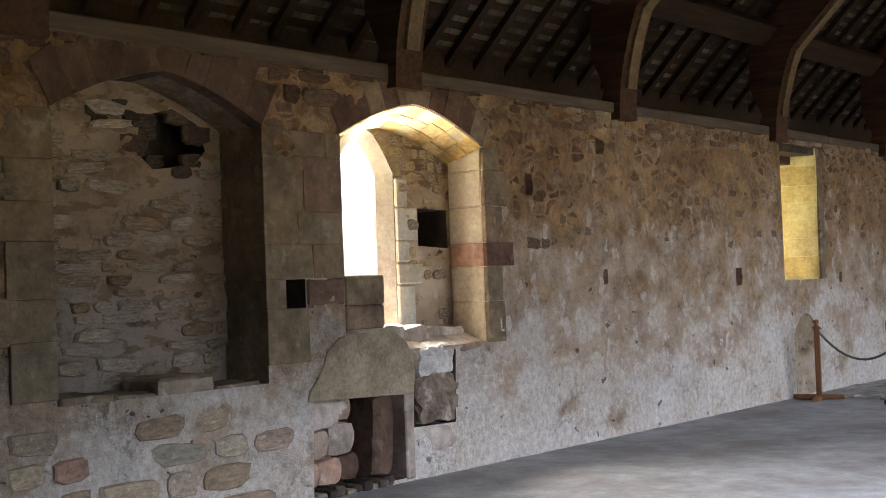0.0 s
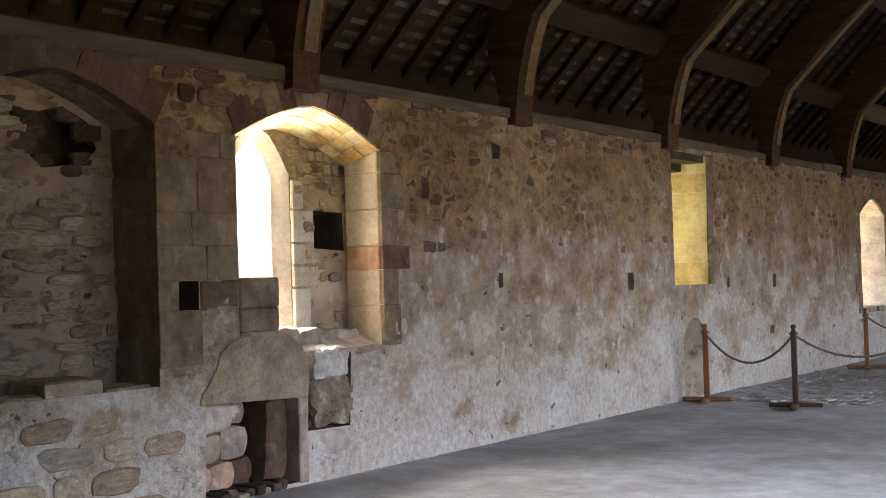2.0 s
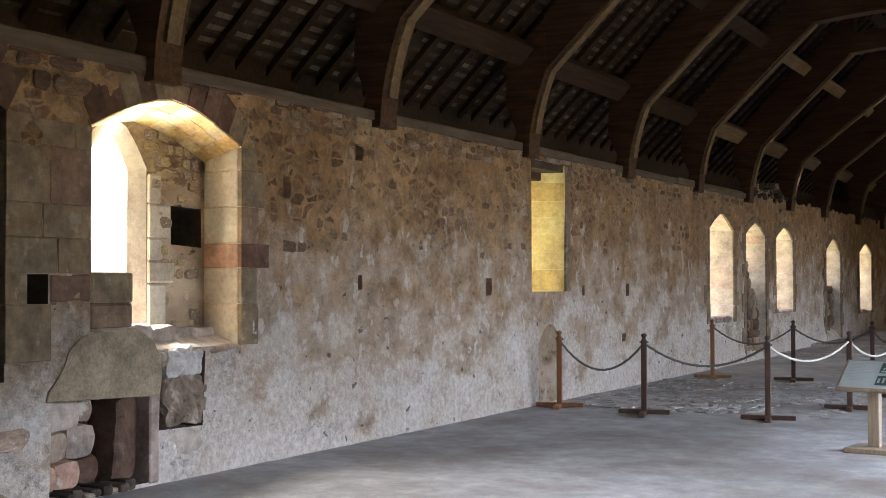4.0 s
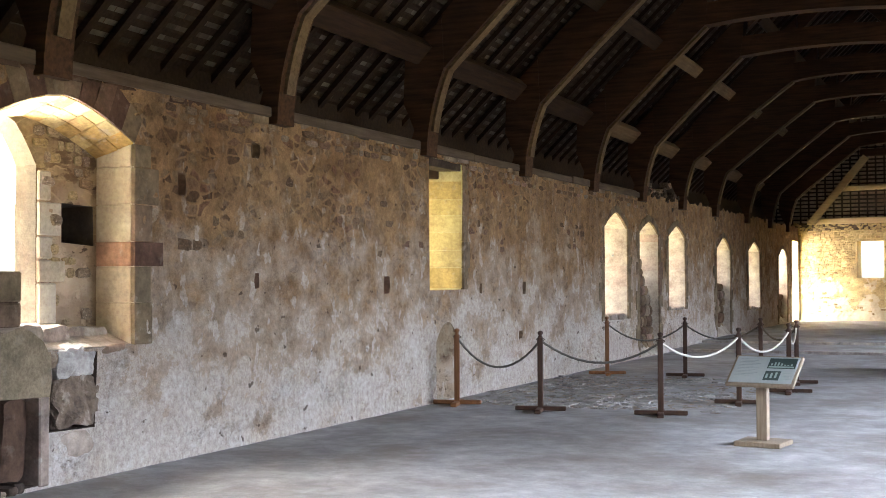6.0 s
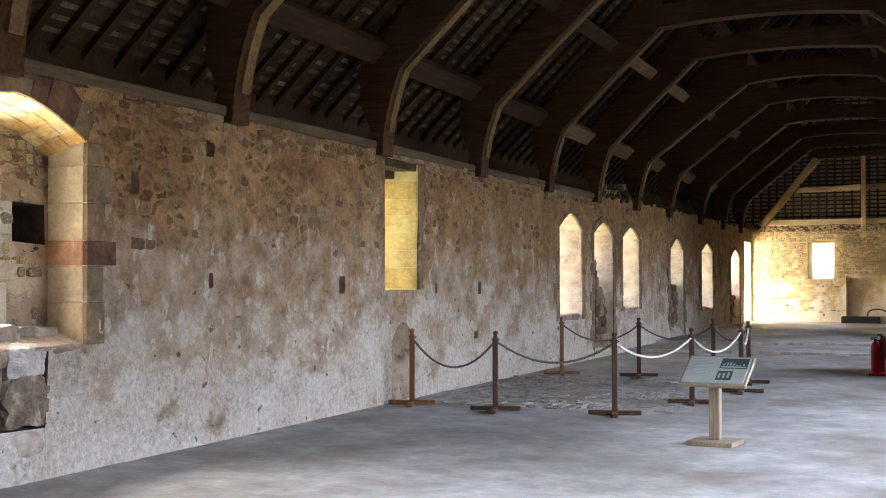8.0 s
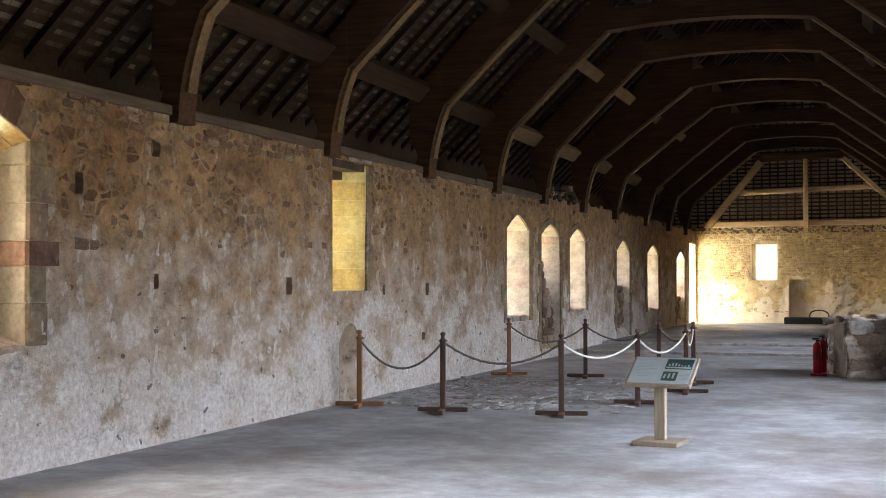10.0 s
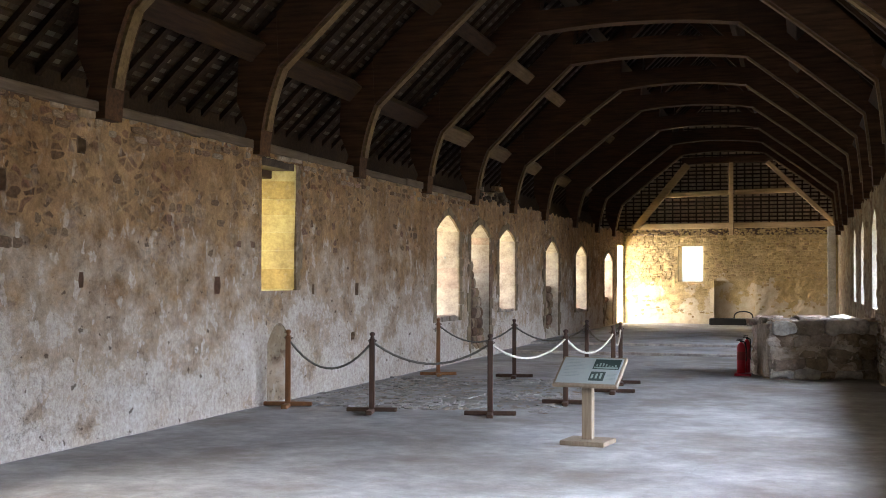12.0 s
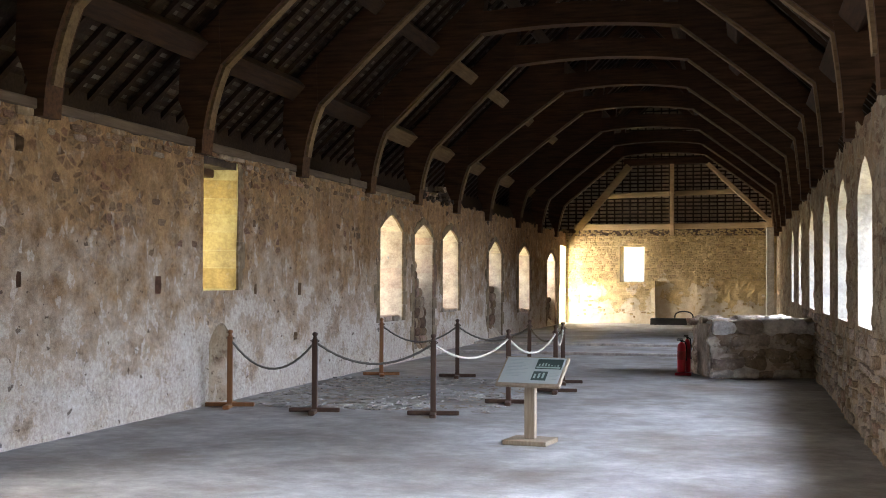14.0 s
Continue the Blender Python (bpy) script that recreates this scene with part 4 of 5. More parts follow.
# wall plates
for nm, m, s0, s1, x0, x1 in (("wall_plate", WEST, BACK, 23.0, -0.30, 0.03), ("wall_plate", EAST, -42, 5, -0.35, -0.12)):
    s = s0
    rs = random.Random(5)
    while s < s1:
        e = min(s1, s + rs.uniform(3.4, 4.4))
        bm = bmesh.new()
        box(bm, x0, x1 + rs.uniform(-0.01, 0.01), s, e - 0.006, 3.055, 3.165 + rs.uniform(-0.015, 0.012), 0.012)
        pl = tagged(finish(nm, bm, M_PLATE), "weathered timber wall plate along the wall head", "wall plate", kind="structure")
        pl.matrix_world = m
        s = e

# the hung gable at the far end
gy = FAR - 0.06
gable = thing("gable_frame", pose(0, FAR - 0.12, 0), "pale oak gable framing in front of hung tiles", "gable frame")


def bar(parent, name, p, q, w, d, mat, y=0.0, label=""):
    bm = bmesh.new()
    a, b = Vector((p[0], 0, p[1])), Vector((q[0], 0, q[1]))
    ln = (b - a).length
    ang = math.atan2(b.z - a.z, b.x - a.x)
    box(bm, 0, ln, y - d / 2, y + d / 2, -w / 2, w / 2, 0.012, Matrix.Translation(a) @ Matrix.Rotation(-ang, 4, "Y"))
    return part(name, bm, mat, parent, label)


bar(gable, "tie_beam", (-5.6, 3.40), (1.1, 3.44), 0.20, 0.11, M_PALEOAK)
bar(gable, "brace", (-5.45, 3.35), (-3.70, 5.48), 0.24, 0.11, M_PALEOAK, -0.115)
bar(gable, "brace", (1.10, 3.38), (-1.10, 5.52), 0.16, 0.11, M_PALEOAK, -0.115)
bar(gable, "king_post", (-2.27, 3.1), (-2.27, 5.55), 0.15, 0.10, M_PALEOAK, -0.11)
bar(gable, "rail", (-4.55, 4.45), (-2.36, 4.53), 0.17, 0.09, M_PALEOAK)
bar(gable, "rail", (-2.18, 4.53), (-0.1, 4.58), 0.17, 0.09, M_PALEOAK)
bar(gable, "collar", (-3.9, 5.60), (-0.9, 5.64), 0.24, 0.12, M_OAKX, -0.1, "dark oak collar")
tiles = tagged(new("gable_tiles"), "dark hung clay tiles on battens closing the gable", "tile hanging", kind="structure")
rg = random.Random(8)
bm = bmesh.new()
box(bm, -7.4, 2.3, gy + 0.16, gy + 0.24, 3.2, 8.3)
part("tile_backing", bm, M_DARKB, tiles)
bm = bmesh.new()
for k in range(36):
    x = -7.3 + rg.uniform(0, 0.1)
    while x < 2.2:
        w = rg.uniform(0.15, 0.19)
        d = rg.uniform(-0.006, 0.006)
        box(bm, x, x + w - 0.006, gy + 0.062 + d, gy + 0.075 + d, 3.31 + 0.13 * k, 3.44 + 0.13 * k)
        x += w
part("tile_sheet", bm, M_GTILE, tiles)
bm = bmesh.new()
for k in range(36):
    box(bm, -7.3, 2.2, gy + 0.030, gy + 0.046, 3.30 + 0.13 * k, 3.352 + 0.13 * k)
part("battens", bm, M_RAFT, tiles)
for k in range(34):
    bm = bmesh.new()
    box(bm, -6.9 + 0.265 * k, -6.85 + 0.265 * k, gy, gy + 0.030, 3.2, 8.0)
    part("stud", bm, M_RAFT, tiles)

# ---- window lamps: the sky's light in the openings ----
for yc in bays[1:]:
    if yc < 7:
        sky_lamp("window_daylight", EAST_X + 1.25, yc, 2.45, 1.5, 1.8, 90, 80, DAY, 1.1, 82)
    else:
        sky_lamp("window_daylight", EAST_X + 1.05, yc, 2.25, 1.15, 1.7, 90, 27 if yc < 13 else 18, DAY, 0.85 if yc < 13 else 0.70, 104)
for ring in LANCETS:
    sc = (ring[0][0] + ring[1][0]) / 2
    solid = ring[0][1] < 0.5
    p = WEST @ Vector((-0.95, sc, 2.0 if solid else 1.75))
    sky_lamp("window_daylight", p.x, p.y, p.z, 0.8, 0.8 if solid else 1.4, -78, 1.2 if solid else 2.2, (1.0, 0.96, 0.88), -0.15 if solid else 0.0)
p = WEST @ Vector((-0.95, 13.68, 2.1))
sky_lamp("window_daylight", p.x, p.y, p.z, 0.5, 1.4, -72, 2.4, (1.0, 0.92, 0.58), -0.2)
p = WEST @ Vector((-0.92, 6.72, 1.85))
sky_lamp("window_daylight", p.x, p.y, p.z, 0.44, 1.2, -58, 36.0, (1.0, 0.97, 0.90), -0.05)
sky_lamp("window_daylight", -8.3, 40.0, 1.5, 3.4, 3.0, -80, 270, (1.0, 0.94, 0.82), -0.22)

# ---- things ----


def rope_post(x, y, dark, turn, lean=0.0, h=0.92):
    th = thing("barrier_post", pose(x, y, 0.0, lean, 0, turn), ("dark brown" if dark else "orange-brown") + " turned wooden barrier post on a crossed foot", "barrier post", "rope barrier posts")
    mat = M_POSTD if dark else M_POST
    bm = bmesh.new()
    box(bm, -0.031, 0.031, -0.031, 0.031, 0.05, h - 0.075, 0.006)
    part("shaft", bm, mat, th)
    bm = bmesh.new()
    lathe(bm, [(0.022, -0.078), (0.028, -0.066), (0.018, -0.056), (0.024, -0.045), (0.033, -0.028), (0.030, -0.012), (0.012, 0.0)], 12, (0, 0, h))
    part("finial", bm, mat, th, smooth=True)
    bm = bmesh.new()
    box(bm, -0.29, 0.29, -0.034, 0.034, 0.014, 0.062, 0.008)
    part("foot_bar", bm, mat, th)
    bm = bmesh.new()
    box(bm, -0.036, 0.036, -0.29, 0.29, 0.0, 0.048, 0.008)
    part("foot_bar", bm, mat, th)
    bm = bmesh.new()
    tube(bm, [(0.05 * math.cos(t), 0.0, h - 0.10 + 0.012 * math.sin(t)) for t in [2 * math.pi * k / 10 for k in range(11)]], 0.006, 6)
    part("rope_ring", bm, M_IRON, th, "iron ring")
    return th


POSTS = {"A": (-5.89, 13.45, 0, 14), "B": (-4.72, 13.15, 1, 12), "C": (-3.34, 13.2, 1, 13), "F": (-2.78, 14.75, 1, 8), "G": (-2.45, 16.45, 1, 5),
         "E": (-5.56, 18.6, 0, 20), "D": (-4.32, 18.6, 1, 10), "H": (-3.18, 18.6, 1, 10), "I": (-2.56, 17.9, 1, 10)}
for x, y, dark, turn in POSTS.values():
    rope_post(x, y, dark, turn)


def barrier_rope(a, b, sag, mat, label, r=0.013):
    bm = bmesh.new()
    (xa, ya), (xb, yb) = POSTS[a][:2], POSTS[b][:2]
    pts = [(xa + (xb - xa) * t, ya + (yb - ya) * t, 0.81 - 4 * sag * t * (1 - t)) for t in [k / 60 for k in range(61)]]
    tube(bm, pts, r, 9, 0.5, 3)
    return tagged(finish("barrier_rope", bm, mat, None, smooth=True), label, "rope", "barrier ropes")


GREY, PALE = "grey twisted rope sagging between two barrier posts", "off-white rope sagging between two barrier posts"
for a, b, sag, mat, lab in (("A", "B", 0.33, M_ROPE, GREY), ("B", "C", 0.24, M_ROPE, GREY), ("C", "F", 0.20, M_ROPEW, PALE), ("F", "G", 0.22, M_ROPEW, PALE), ("G", "I", 0.2, M_ROPEW, PALE),
                            ("E", "D", 0.26, M_ROPE, GREY), ("D", "H", 0.22, M_ROPE, GREY), ("H", "I", 0.2, M_ROPE, GREY)):
    barrier_rope(a, b, sag, mat, lab)

# information lectern
lect = thing("lectern", pose(-1.91, 11.25, 0.0, 0, 0, -8), "light oak lectern with a sloping printed information panel", "lectern")
bm = bmesh.new()
box(bm, -0.21, 0.21, -0.20, 0.20, 0.0, 0.045, 0.006)
part("base_plate", bm, M_LECT, lect)
bm = bmesh.new()
box(bm, -0.05, 0.05, -0.04, 0.04, 0.045, 0.60, 0.006)
part("post", bm, M_LECT, lect)
tilt = pose(0.03, -0.03, 0.665, 34, 0, 0)
bm = bmesh.new()
box(bm, -0.31, 0.31, -0.215, 0.215, -0.02, 0.018, 0.008, tilt)
board = part("board", bm, M_LECT, lect)
bm = bmesh.new()
box(bm, -0.285, 0.285, -0.19, 0.19, 0.018, 0.024, 0.002, tilt)
panel = part("panel", bm, M_PAPER, lect, "pale green printed panel")


def printed(x0, x1, y0, y1, mat, name, z=0.0265):
    bm = bmesh.new()
    box(bm, x0, x1, y0, y1, 0.0235, z, 0, tilt)
    return part(name, bm, mat, panel)


printed(0.02, 0.27, 0.02, 0.165, M_INK, "picture")
printed(0.02, 0.16, -0.15, -0.02, M_INK, "picture")
for k in range(7):
    printed(0.045 + 0.03 * k, 0.06 + 0.03 * k, 0.06, 0.09 + 0.02 * math.sin(k), M_INKL, "picture_detail", 0.0275)
printed(0.03, 0.26, 0.03, 0.05, M_INKL, "picture_detail", 0.0275)
for k in range(3):
    printed(0.035 + 0.04 * k, 0.055 + 0.04 * k, -0.12, -0.06 + 0.01 * k, M_INKL, "picture_detail", 0.0275)
for k in range(12):
    printed(-0.25, -0.05 - 0.03 * (k % 3), 0.15 - 0.022 * k, 0.155 - 0.022 * k, M_TEXT, "text_bar", 0.0255)
for k in range(5):
    printed(0.18, 0.27, -0.05 - 0.02 * k, -0.046 - 0.02 * k, M_TEXT, "text_bar", 0.0255)

# fire extinguishers on a red stand


def extinguisher(x, y, h, r):
    th = thing("fire_extinguisher", pose(x, y, 0.045), "red fire extinguisher with a black hose on a red base", "extinguisher", "fire extinguishers")
    bm = bmesh.new()
    lathe(bm, [(r * 0.9, 0.0), (r, 0.015), (r, h * 0.74), (r * 0.85, h * 0.82), (r * 0.45, h * 0.88), (r * 0.3, h * 0.9)], 18)
    part("cylinder", bm, M_RED, th, smooth=True)
    bm = bmesh.new()
    lathe(bm, [(r * 0.28, h * 0.9), (r * 0.3, h * 0.94), (r * 0.2, h * 0.95)], 10)
    box(bm, -r * 1.1, r * 0.3, -0.012, 0.012, h * 0.94, h * 0.965, 0.003)
    box(bm, -r * 1.0, r * 0.3, -0.012, 0.012, h * 0.975, h * 1.0, 0.003)
    part("valve", bm, M_BLACK, th)
    bm = bmesh.new()
    tube(bm, [(r * 0.3, -0.01, h * 0.93), (r * 0.9, -0.02, h * 0.9), (r * 1.15, -0.03, h * 0.7), (r * 1.12, -0.03, h * 0.35)], 0.011, 7)
    part("hose", bm, M_BLACK, th)
    bm = bmesh.new()
    lathe(bm, [(r + 0.001, h * 0.38), (r + 0.002, h * 0.39), (r + 0.002, h * 0.62), (r + 0.001, h * 0.63)], 18)
    part("band", bm, plain_mat("label_band", (0.30, 0.02, 0.02), 0.4), th, smooth=True)


bm = bmesh.new()
box(bm, -1.05, -0.79, 20.08, 20.46, 0.0, 0.045, 0.01)
tagged(finish("extinguisher_base", bm, M_RED), "red moulded base plate on the floor", "stand")
extinguisher(-0.945, 20.2, 0.55, 0.07)
extinguisher(-0.862, 20.36, 0.60, 0.055)

# broken masonry block against the east wall
block = thing("masonry_block", pose(0, 0, 0), "low broken rubble block with a pale plastered end", "masonry block")
corners = [(-0.47, 19.55), (1.16, 20.15), (1.16, 22.0), (-0.86, 21.1)]
bm = bmesh.new()
rings = []
for k in range(31):
    z = 0.9 * k / 30
    ring = []
    for i in range(4):
        a, b = corners[i], corners[(i + 1) % 4]
        for j in range(34):
            t = j / 34
            p = Vector((a[0] + (b[0] - a[0]) * t, a[1] + (b[1] - a[1]) * t, z))
            c = Vector((0.25, 20.7, z))
            w = noise.noise(p * 2.6) * 0.07 + noise.noise(Vector((p.x * 5, p.y * 5, p.z * 9))) * 0.05 + noise.noise(p * 17.0) * 0.022 - 0.08 * (z / 0.9) ** 6 - 0.05 * max(0.0, noise.noise(Vector((p.x * 2, p.y * 2, p.z * 11 + 3))))
            p += (p - c).normalized() * w
            if k == 30:
                p.z += noise.noise(p * 2.6) * 0.08 + noise.noise(p * 9) * 0.03
            ring.append(bm.verts.new(p))
    rings.append(ring)
for a, b in zip(rings, rings[1:]):
    for i in range(136):
        bm.faces.new((a[i], a[(i + 1) % 136], b[(i + 1) % 136], b[i]))
last = rings[-1]
for k in range(1, 5):
    inner = []
    for v in last:
        p = Vector((0.25, 20.7, 0.9)) + (v.co - Vector((0.25, 20.7, 0.9))) * 0.75
        p.z = 0.9 + noise.noise(p * 3.0) * 0.06
        inner.append(bm.verts.new(p))
    for i in range(136):
        bm.faces.new((last[i], last[(i + 1) % 136], inner[(i + 1) % 136], inner[i]))
    last = inner
bm.faces.new(last)
part("core", bm, M_CORE, block)
rs = random.Random(9)
dirn = Vector((1.63, 0.6, 0)).normalized()
FACE = Matrix(((dirn.y, dirn.x, 0, -0.47), (-dirn.x, dirn.y, 0, 19.55), (0, 0, 1, 0), (0, 0, 0, 1)))
for z0, z1, out, ws, mats in ((0.0, 0.15, 0.07, (0.2, 0.5), (M_PALE, M_BLOCK)), (0.13, 0.34, 0.01, (0.3, 0.6), (M_PALE, M_SMEAR)), (0.32, 0.52, -0.01, (0.25, 0.6), (M_SMEAR, M_PALE)),
                              (0.50, 0.72, 0.03, (0.2, 0.5), (M_PALE, M_SMEAR)), (0.68, 0.93, 0.08, (0.22, 0.5), (M_BLOCK, M_PALE))):
    t = 0.02
    while t < 1.66:
        w = min(rs.uniform(*ws), 1.74 - t)
        rough_rock(block, "stone", rs.choice(mats), -0.35, out + rs.uniform(-0.025, 0.025), t - 0.02, t + w + 0.02, z0, z1 + rs.uniform(-0.03, 0.03), 0.032, 9, m=FACE)
        t += w
# cap stones in the palest mixes, with the skylight on top in their colour
for k in range(14):
    t, d = rs.uniform(0.1, 1.6), rs.uniform(-1.2, -0.3)
    w = rs.uniform(0.15, 0.35)
    rough_rock(block, "top_stone", rs.choice((M_BLOCK, M_PALE)), d - w, d, t - w / 2, t + w / 2, 0.80, 0.93 + rs.uniform(-0.02, 0.06), 0.03, 7, m=FACE)
bm = bmesh.new()
box(bm, -0.03, 0.025, -0.75, 0.02, 0.02, 0.86, 0.02, pose(-0.49, 19.6, 0, 0, 0, 14) @ pose(0, 0.75, 0))
part("plaster_end", bm, M_PALE, block, "pale plaster on the end face")

# dark slab and hoop at the far end
bm = bmesh.new()
box(bm, -2.94, -1.2, 40.9, 41.6, 0.10, 0.32, 0.02)
tagged(finish("platform", bm, M_BLACK), "low dark platform on the far floor", "platform")
bm = bmesh.new()
tube(bm, [(-1.85 - 0.30 * math.cos(t), 41.1, 0.315 + 0.24 * math.sin(t) ** 0.6) for t in [math.pi * k / 14 for k in range(15)]], 0.022, 8)
tagged(finish("hoop_rail", bm, M_BLACK), "bent dark metal hoop standing on the platform", "rail")

# worn medieval paving inside the ropes
pav = tagged(new("old_paving"), "worn broken tile paving inside the rope barrier", "paving", kind="structure")
rs = random.Random(21)
sizes = []
for i in range(3):
    bm = bmesh.new()
    box(bm, -0.5, 0.5, -0.5, 0.5, -0.5, 0.5, 0.06)
    bmesh.ops.recalc_face_normals(bm, faces=bm.faces)
    me = bpy.data.meshes.new("paver")
    bm.to_mesh(me)
    bm.free()
    me.materials.append(M_PAVER)
    sizes.append(me)
spots = []
y = 13.75
while y < 18.3:
    x = -6.0 + 0.25 * noise.noise(Vector((y * 2, 0, 0)))
    while x < -2.9 + 0.08 * (y - 13.7):
        if noise.noise(Vector((x * 0.8, y * 0.8, 4.0))) > -0.25 and rs.random() < 0.8:
            spots.append((x + rs.uniform(-0.03, 0.03), y + rs.uniform(-0.03, 0.03), rs.uniform(0.06, 0.17), rs.uniform(0.07, 0.2), rs.uniform(-0.016, -0.004), rs.uniform(-0.6, 0.6)))
        x += rs.uniform(0.09, 0.19)
    y += rs.uniform(0.13, 0.2)
rest = bmesh.new()
for k, (x, y, w, d, z, turn) in enumerate(spots):
    if k < 300:
        ob = new("paver", rs.choice(sizes))
        ob.parent = pav
        ob.location, ob.scale = (x, y, z), (w, d, 0.04)
        ob.rotation_euler = (rs.uniform(-0.06, 0.06), rs.uniform(-0.06, 0.06), turn)
    else:
        box(rest, -w / 2, w / 2, -d / 2, d / 2, -0.02, 0.02, 0.0, Matrix.Translation((x, y, z)) @ Matrix.Rotation(turn, 4, "Z") @ Matrix.Rotation(rs.uniform(-0.06, 0.06), 4, "X"))
tagged(part("worn_pavers", rest, M_PAVER, pav), kind="stuff")
crumbs = bmesh.new()
for k in range(900):
    x, y = rs.uniform(-6.0, -2.8), rs.uniform(13.6, 18.4)
    if noise.noise(Vector((x * 1.1, y * 1.1, 8.0))) < -0.1:
        continue
    w, d = rs.uniform(0.015, 0.06), rs.uniform(0.02, 0.08)
    t = rs.uniform(0, 3.1)
    vs = [crumbs.verts.new((x + w * math.cos(t + q) * rs.uniform(0.6, 1), y + d * math.sin(t + q) * rs.uniform(0.6, 1), 0.008)) for q in (0, 1.3, 2.5, 3.8, 5.0)]
    top = crumbs.verts.new((x, y, 0.011 + rs.uniform(0, 0.009)))
    for a, b in zip(vs, vs[1:] + vs[:1]):
        crumbs.faces.new((a, b, top))
tagged(part("tile_crumbs", crumbs, M_PALE, pav, "pale crumbs of broken tile and mortar"), kind="stuff")

# stair of broken masonry in the second lancet, fallen stones on sills
step_t = thing("broken_steps", WEST @ pose(-0.1, 23.3, 0.0), "dark stepped broken masonry filling the foot of a window", "masonry")
rs = random.Random(31)
z = 0.0
while z < 1.86:
    h = rs.uniform(0.12, 0.22)
    far = 0.72 - 0.18 * max(0, math.floor((z - 0.75) / 0.28))
    t = -0.68
    while t < far - 0.06:
        w = min(rs.uniform(0.18, 0.42), far - t)
        rough_rock(step_t, "stone", rs.choice((M_BROWN, M_BROWN, M_DARKB, M_RUBBLE)), -0.55, 0.02 - 0.05 * z + rs.uniform(-0.03, 0.03), t - 0.015, t + w + 0.015, max(0.0, z - 0.012), z + h + 0.012, 0.02, 5)
        t += w
    z += h

# brown stones added in the two other long lancets' feet, for the shade there
for ring, top in ((LANCETS[3], 1.22), (LANCETS[5], 0.95)):
    z = 0.0
    while z < top:
        h, t = rs.uniform(0.16, 0.26), ring[0][0] + 0.02
        while t < ring[1][0] - 0.1:
            w = min(rs.uniform(0.25, 0.5), ring[1][0] - 0.02 - t)
            rough_rock(wall_west, "blocking_stone", rs.choice((M_BROWN, M_RUBBLE, M_BROWN)), -0.70, -0.14 + rs.uniform(-0.03, 0.03), t - 0.01, t + w + 0.01, max(0.0, z - 0.01), z + h + 0.01, 0.02, 4)
            t += w
        z += h

# dressings of the big window and the niche, and the rubble, last
rs = random.Random(77)


def quoins(parent, edge, side, z0, z1, depth, splay=0.0, wide=(0.22, 0.40), red=None):
    """Alternating jamb stones; side 1: the stone lies beyond the edge in s, -1: before it."""
    z, k = z0, 0
    while z < z1 - 0.06:
        h = min(rs.uniform(0.22, 0.36), z1 - z)
        if z1 - z - h < 0.1:
            h = z1 - z
        w = wide[k % 2] * rs.uniform(0.85, 1.1)
        a, b = (edge - 0.004, edge + w) if side > 0 else (edge - w, edge + 0.004)
        block_stone(parent, M_ASHLAR, -depth, 0.012 + rs.uniform(-0.004, 0.003), a, b, z + 0.001, z + h - 0.001, "jamb_stone", 0.004)
        z += h
        k += 1


def voussoirs(parent, ring, n_side, depth, thick, mat):
    """Arch stones along the upper part of an outline."""
    pts = ring[2:]
    nors = []
    for k, p in enumerate(pts):
        a, b = pts[max(0, k - 1)], pts[min(len(pts) - 1, k + 1)]
        d = Vector((b[0] - a[0], b[1] - a[1])).normalized()
        nors.append(Vector((d.y, -d.x)))
    for k in range(len(pts) - 1):
        a, b, na, nb2 = pts[k], pts[k + 1], nors[k], nors[k + 1]
        d = Vector((b[0] - a[0], b[1] - a[1])).normalized() * 0.0015
        t0, t1 = thick * rs.uniform(0.8, 1.15), thick * rs.uniform(0.8, 1.15)
        q = [(a[0] + d.x - na.x * 0.004, a[1] + d.y - na.y * 0.004), (a[0] + d.x + na.x * t0, a[1] + d.y + na.y * t0),
             (b[0] - d.x + nb2.x * t1, b[1] - d.y + nb2.y * t1), (b[0] - d.x - nb2.x * 0.004, b[1] - d.y - nb2.y * 0.004)]
        q = [(s, min(z, 3.04)) for s, z in q]
        bm = bmesh.new()
        prism(bm, q, -depth, 0.012 + rs.uniform(-0.004, 0.003), "x")
        part("voussoir", bm, mat, parent)


for s0, s1, z0, z1 in ((5.5, 5.88, 0.98, 1.355), (5.5, 5.675, 1.36, 1.56), (5.5, 5.93, 1.565, 1.80), (5.935, 6.236, 1.565, 1.80), (5.5, 5.80, 1.805, 2.03), (5.805, 6.236, 1.805, 2.03),
                       (5.5, 5.86, 2.035, 2.42), (5.865, 6.236, 2.035, 2.42), (5.5, 5.70, 2.425, 2.62), (5.705, 6.08, 2.425, 2.60), (6.085, 6.236, 2.425, 2.60)):
    block_stone(wall_west, M_ASHLAR, -0.10, 0.011 + rs.uniform(-0.003, 0.004), s0 - (0.004 if s0 == 5.5 else 0), s1, z0, z1 + 0.003, "ashlar_block", 0.004)
# each stone's reveal side is paler than its front: window light as colour
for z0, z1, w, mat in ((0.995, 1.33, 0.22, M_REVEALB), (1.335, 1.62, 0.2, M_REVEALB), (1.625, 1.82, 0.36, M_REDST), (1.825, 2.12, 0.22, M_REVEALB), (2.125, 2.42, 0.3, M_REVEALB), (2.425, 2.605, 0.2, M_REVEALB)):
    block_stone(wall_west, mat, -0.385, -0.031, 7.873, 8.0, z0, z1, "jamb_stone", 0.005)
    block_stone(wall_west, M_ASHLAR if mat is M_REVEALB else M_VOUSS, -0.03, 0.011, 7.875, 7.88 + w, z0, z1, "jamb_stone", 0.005)
